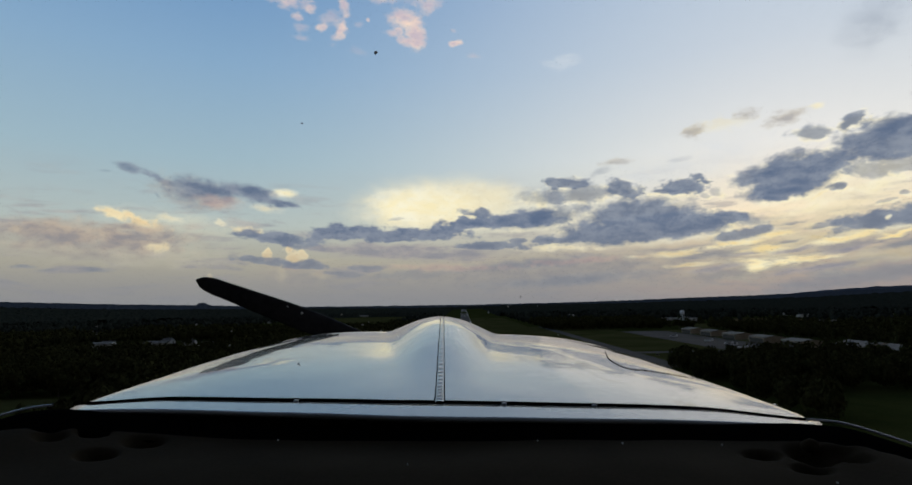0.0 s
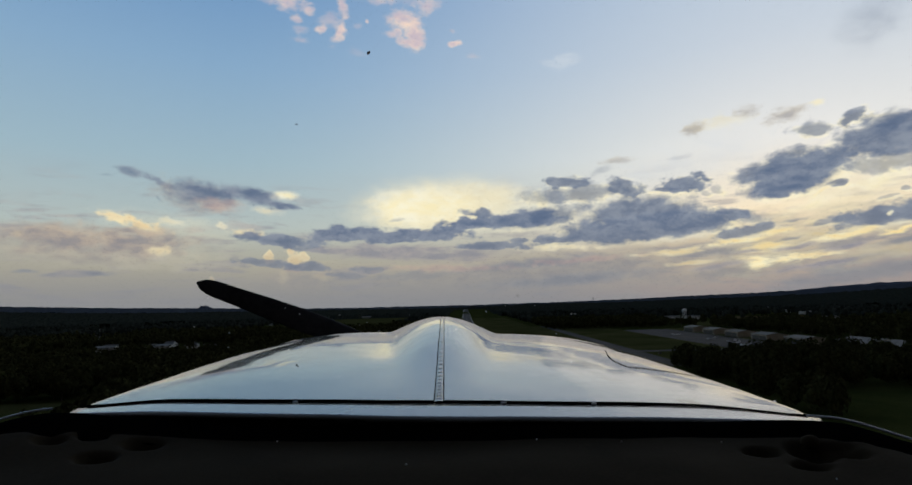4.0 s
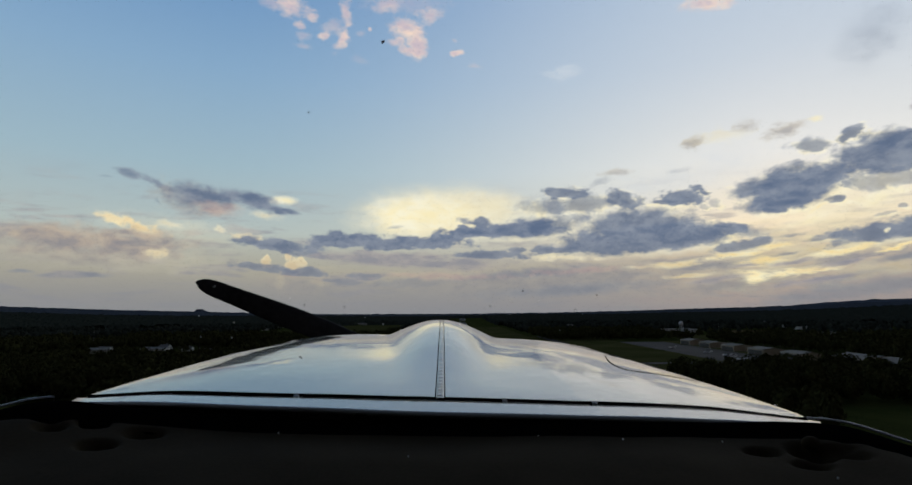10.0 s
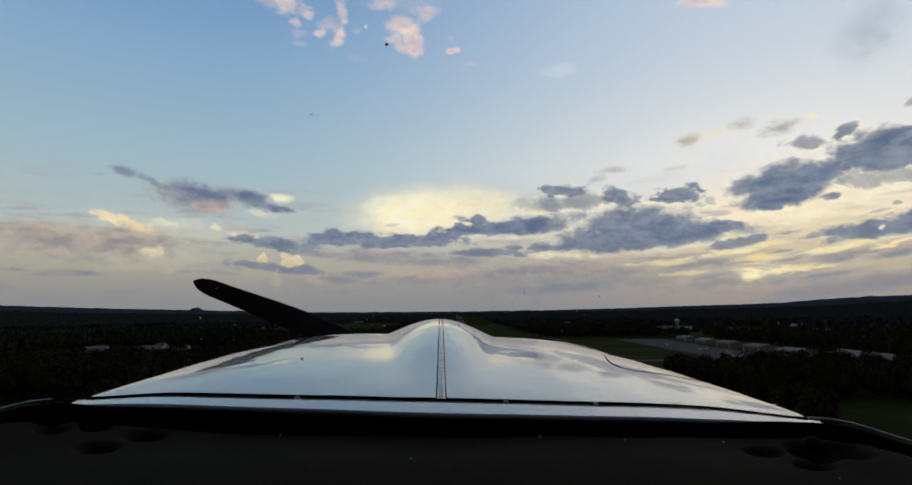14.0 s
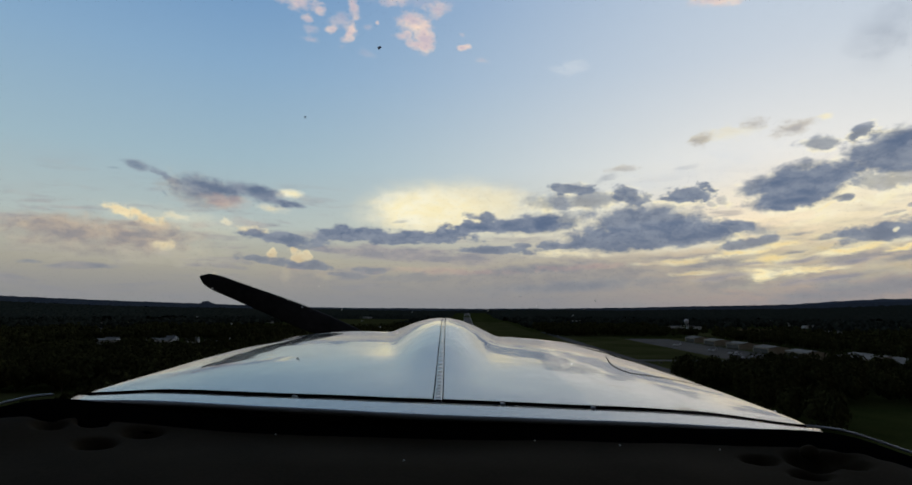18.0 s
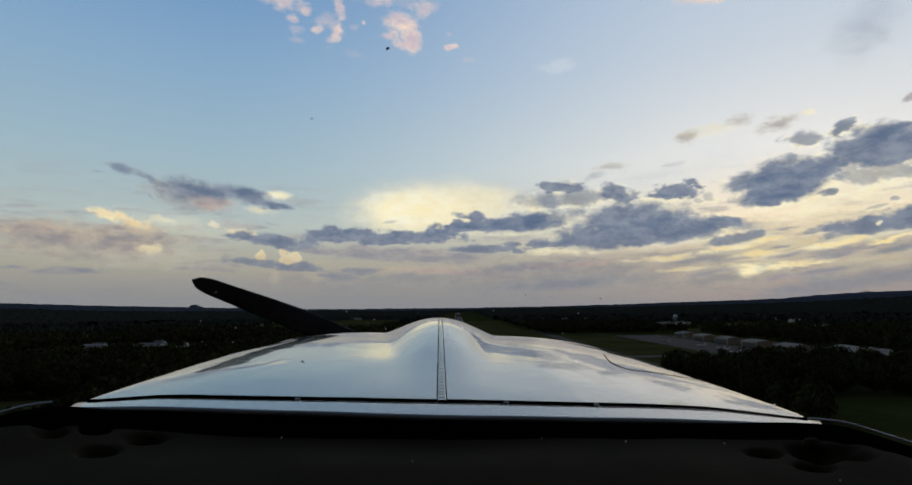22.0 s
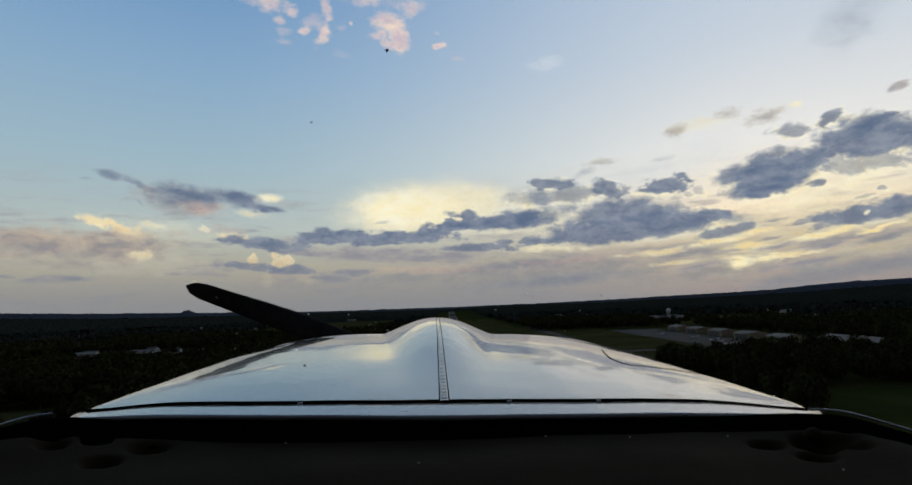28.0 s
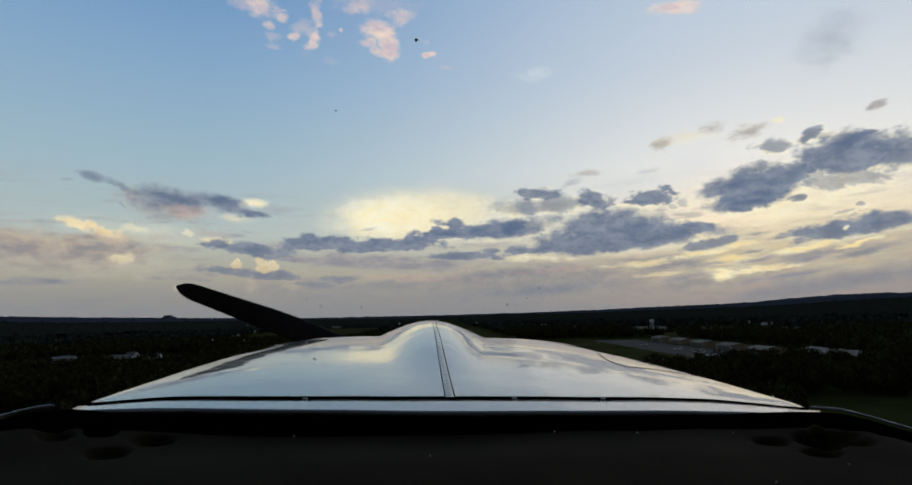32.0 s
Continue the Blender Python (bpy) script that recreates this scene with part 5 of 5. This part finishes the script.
part("scuttle", sheet(scuttle, 80, 6, 0.004), COWL_WHITE, aircraft, "white painted strip before the windscreen", True)


def seal_line(s):
    """Foot of the windscreen: s from -1 to 1 across."""
    back = 0.05 * abs(s) ** 5 if s < 0 else 0.105 * abs(s) ** 5
    z = -0.2388 + (0.017 * smooth_step(0.35, 0.90, -s) - 0.006 * smooth_step(0.90, 1.0, -s) if s < 0 else -0.000 * s) + (0.012 * smooth_step(0.55, 0.85, s) - 0.016 * smooth_step(0.84, 1.0, s) if s > 0 else 0)
    z += 0.005 * smooth_step(0.70, 0.84, -s) - 0.0075 * smooth_step(0.84, 1.0, -s) - 0.003 * math.exp(-((s + 0.6) / 0.12) ** 2) - 0.0065 * math.exp(-((s + 0.15) / 0.28) ** 2)
    return Vector((-0.02 + 0.60 * s, 0.738 - back, z))


def seal(u, v):
    p = seal_line((u - 0.5) * 2)
    lift = 0.0015 * math.sin(min(1.0, v * 1.6) * math.pi / 2)
    return p + Vector((0, -0.046 * v, lift * (1 - v) - 0.014 * v * v))


part("windscreen_seal", sheet(seal, 100, 8, 0.006), BLACK_SEAL, aircraft, "black rubber seal at the windscreen's foot", True)
for s in (-1, 1):
    part("skin_edge", sheet(lambda u, v: seal_line(s * (0.86 + 0.14 * u if s < 0 else 0.80 + 0.20 * u)) + Vector((0, 0.008 - 0.0017 * math.cos(v * math.tau), 0.0036 + 0.0017 * math.sin(v * math.tau))), 30, 8), COWL_WHITE, aircraft, "thin white rounded edge of the cabin skin", True)

# hollows in the padding: x, y, half sizes, depth
DENTS = [(-0.551, 0.692, 0.0214, 0.0145, 0.0086), (-0.513, 0.701, 0.0268, 0.0242, 0.0114), (-0.520, 0.723, 0.0145, 0.0119, 0.0076),
         (-0.456, 0.690, 0.0176, 0.0162, 0.0105), (-0.385, 0.673, 0.0196, 0.0155, 0.0105), (-0.413, 0.626, 0.0182, 0.0134, 0.0105),
         (-0.493, 0.661, 0.0156, 0.0116, 0.0076), (0.364, 0.644, 0.0164, 0.0126, 0.0105), (0.419, 0.639, 0.0198, 0.0232, 0.0123),
         (0.395, 0.600, 0.0164, 0.0109, 0.0105), (0.477, 0.669, 0.0122, 0.0102, 0.0086), (0.458, 0.626, 0.0148, 0.0119, 0.0095),
         (0.447, 0.644, 0.0234, 0.0110, 0.0066), (0.516, 0.648, 0.0153, 0.0064, 0.0066)]


def glareshield(u, v):
    p = seal_line((u - 0.5) * 2 * 1.02)
    y = p.y - 0.034 - v * 0.36
    z = p.z - 0.0085 + (-0.2400 - p.z + 0.0085) * smooth_step(0.02, 0.35, v) + 0.0022 * noise.noise((p.x * 9, y * 9, 0.5))
    for cx, cy, rx, ry, deep in DENTS:
        q = ((p.x - cx) / rx) ** 2 + ((y - cy) / ry) ** 2
        if q < 9:
            z -= smooth_step(0.0, 0.05, v) * 1.9 * deep * math.exp(-q * q * 0.8)
    return Vector((p.x, y, z))


part("glareshield", sheet(glareshield, 300, 130, 0.012), VINYL, aircraft, "black padded glareshield with dents", True)
for x, y in ((-0.484, 0.701), (0.429, 0.656)):
    knob = bmesh.new()
    bmesh.ops.create_uvsphere(knob, u_segments=14, v_segments=8, radius=0.0095)
    for v in knob.verts:
        v.co = Vector((v.co.x * 1.2 + x, v.co.y * 0.8 + y, v.co.z * 0.9 - 0.2375))
    part("vent_plug", knob, VINYL, aircraft, smooth=True)


# clips along the seal, lint on the padding, and a small probe on the cowling's flank
for x in (-0.228, -0.126, 0.118, 0.262):
    clip = box((0.016, 0.005, 0.004), (x, 0.735, -0.2368 - 0.0110 * x), 0.0015)
    part("seal_clip", clip, BLACK_SEAL, aircraft)
for x, y in ((-0.216, 0.668), (0.104, 0.672), (0.206, 0.664), (0.325, 0.660), (0.395, 0.560), (-0.05, 0.60), (0.29, 0.52)):
    dot = bmesh.new()
    bmesh.ops.create_icosphere(dot, subdivisions=1, radius=0.0011)
    bmesh.ops.translate(dot, vec=(x, y, -0.2385), verts=dot.verts)
    part("lint", dot, SIDING, aircraft)
part("probe", box((0.004, 0.03, 0.004), (0.508, 0.87, -0.258), 0.001, None, Matrix.Rotation(radians(-40), 4, "Z")), COWL_WHITE, aircraft)


# windscreen
def screen(u, v):
    s = (u - 0.5) * 2
    foot = seal_line(s) + Vector((0, 0.004, 0.004))
    head = Vector((foot.x * 0.9, 0.10 - 0.10 * s * s, 0.40))
    p = foot.lerp(head, v)
    return p + Vector((0, 0.06 * math.sin(v * math.pi) * (1 - 0.5 * s * s), 0.05 * math.sin(v * math.pi)))


glass = part("windscreen", sheet(screen, 40, 24), GLASS, aircraft, "clear curved windscreen with a few dried specks", True)
glass.visible_shadow = False


def on_screen(ax, az):
    """The point of the windscreen seen from the eye along (ax, 1, az)."""
    best = None
    for i in range(120):
        for j in range(90):
            p = screen((i + 0.5) / 120, (j + 0.5) / 90)
            e = (p.x / p.y - ax) ** 2 + (p.z / p.y - az) ** 2 if p.y > 0.05 else 9
            if best is None or e < best[0]:
                best = (e, p)
    return Vector((ax * best[1].y, best[1].y, az * best[1].y))


def speck(ax, az, size, mat, name, seed):
    p = on_screen(ax, az) * 0.996
    bm = bmesh.new()
    bmesh.ops.create_icosphere(bm, subdivisions=2, radius=1.0)
    for v in bm.verts:
        v.co *= 0.8 + 0.7 * noise.noise(v.co * 1.6 + Vector((seed * 5.1, 0, 0)))
        v.co = p + Vector((v.co.x * size, v.co.y * size * 0.3, v.co.z * size * 1.1))
    part(name, bm, mat, glass)


speck(-0.1381, 0.3640, 0.0015, BUG, "insect_speck", 1)
speck(-0.2747, 0.2325, 0.0008, BUG, "insect_speck", 2)
speck(-0.2860, -0.2165, 0.0016, BUG, "insect_speck", 3)
speck(-0.2830, -0.2190, 0.0010, BUG, "insect_speck", 5)
speck_rng = random.Random(3)
for k in range(34):
    speck(speck_rng.uniform(-0.5, 0.34), speck_rng.gauss(-0.155, 0.035), speck_rng.choice((0.0004, 0.0006, 0.0009)), PALE_SPECK, "dust_speck", 10 + k)

# the cabin's fore part is drawn in to its true size about the eye
for ob in aircraft.children:
    if ob.name.split(".")[0] in ("windscreen_seal", "skin_edge", "glareshield", "vent_plug", "seal_clip", "lint", "probe", "windscreen"):
        ob.scale = (NEAR, NEAR, NEAR)

# cabin round the eye
part("cabin_roof", sheet(lambda u, v: Vector(((u - 0.5) * 1.1, 0.10 - 0.4 * (u - 0.5) ** 2 - v * 1.5, 0.40 + 0.06 * math.sin(v * 3.14) + 0.05 * math.cos((u - 0.5) * 3.14))), 16, 10, -0.03), LINING, aircraft, "dark cabin headlining", True)
part("cabin_back", box((1.16, 0.04, 1.5), (-0.02, -1.4, -0.25), 0.01), LINING, aircraft)
part("cabin_floor", box((1.16, 2.0, 0.04), (-0.02, -0.4, -0.98), 0.01), LINING, aircraft)
part("instrument_panel", box((1.10, 0.04, 0.62), (-0.02, 0.24, -0.53), 0.01), VINYL, aircraft)
for s in (-1, 1):
    part("cabin_side", box((0.03, 2.1, 0.72), (-0.02 + s * 0.60, -0.38, -0.62), 0.01), LINING, aircraft)
    # unseen solid upper side, added to keep sky light off the glareshield
    part("cabin_side_shade", box((0.03, 1.55, 0.60), (-0.02 + s * 0.60, -0.66, 0.03), 0.01), LINING, aircraft)
part("panel_backing", box((0.94, 0.36, 0.02), (-0.02, 0.42, -0.256), 0.005), BLACK_SEAL, aircraft)


def hull(u, v):
    """Rounded outer skin of the cabin."""
    a = u * math.tau
    c, k = math.cos(a), math.sin(a)
    x, z = math.copysign(abs(c) ** 0.5, c), math.copysign(abs(k) ** 0.5, k)
    taper = (1 - 0.08 * v * v) * math.sqrt(max(0.0004, 1 - max(0.0, (v - 0.8) / 0.2) ** 2))
    return Vector((-0.02 + 0.69 * taper * x, 0.04 - 1.95 * v, -0.235 + 0.86 * taper * z + 0.03 * v))


part("cabin_skin", sheet(hull, 64, 40), COWL_WHITE, aircraft, "white cabin skin", True)


def fore_skin(u, v):
    a = math.pi + u * math.pi
    c, k = math.cos(a), math.sin(a)
    d = 0.04 + v * 1.66
    wide = 0.665 - 0.10 * smooth_step(0.0, 0.75, d) - 0.02 * max(0.0, d - 0.8)
    deep = 0.72 - 0.30 * smooth_step(0.3, 1.6, d)
    nose = math.sqrt(max(0.05, 1 - max(0.0, (d - 1.45) / 0.26) ** 2))
    return Vector((-0.02 - 0.012 * v + wide * nose * math.copysign(abs(c) ** 0.5, c), d, -0.335 - deep * nose * abs(k) ** 0.6))


part("nose_skin", sheet(fore_skin, 48, 30), COWL_WHITE, aircraft, "white lower skin of the nose", True)

# propeller at rest
hub = part("propeller_hub", tube([((-0.05, 1.72, -0.45), 0.16, 0.16), ((-0.052, 1.84, -0.45), 0.15, 0.15), ((-0.054, 1.96, -0.45), 0.09, 0.09), ((-0.055, 2.02, -0.45), 0.02, 0.02)], 20), COWL_WHITE, aircraft, "white spinner", True)


def blade(turn):
    m = Matrix.Translation((-0.052, 1.86, -0.45)) @ Matrix.Rotation(turn, 4, "Y")
    bm = bmesh.new()
    loops = []
    n = 40
    for k in range(n + 1):
        t = k / n
        r = 0.10 + 0.80 * t
        chord = (0.045 + 0.036 * smooth_step(0.0, 0.45, t)) * (1 - 0.30 * smooth_step(0.5, 0.95, t)) * math.sqrt(max(0.02, 1 - max(0.0, (t - 0.9) / 0.1) ** 2))
        thick = 0.022 * (1 - t) + 0.006
        a = radians(58 - 40 * t ** 0.7)
        loop = []
        for i in range(12):
            b = i * math.tau / 12
            x, y = math.cos(b) * chord / 2, math.sin(b) * thick / 2
            loop.append(bm.verts.new(m @ Vector((x * math.cos(a) - y * math.sin(a), x * math.sin(a) + y * math.cos(a), r))))
        loops.append(loop)
    for p, q in zip(loops, loops[1:]):
        for i in range(12):
            bm.faces.new((p[i], p[(i + 1) % 12], q[(i + 1) % 12], q[i]))
    bm.faces.new(loops[0][::-1]), bm.faces.new(loops[-1])
    bmesh.ops.recalc_face_normals(bm, faces=bm.faces)
    return bm


for turn in (-70, 110):
    part("propeller_blade", blade(radians(turn)), BLADE, aircraft, "dark propeller blade at rest", True)
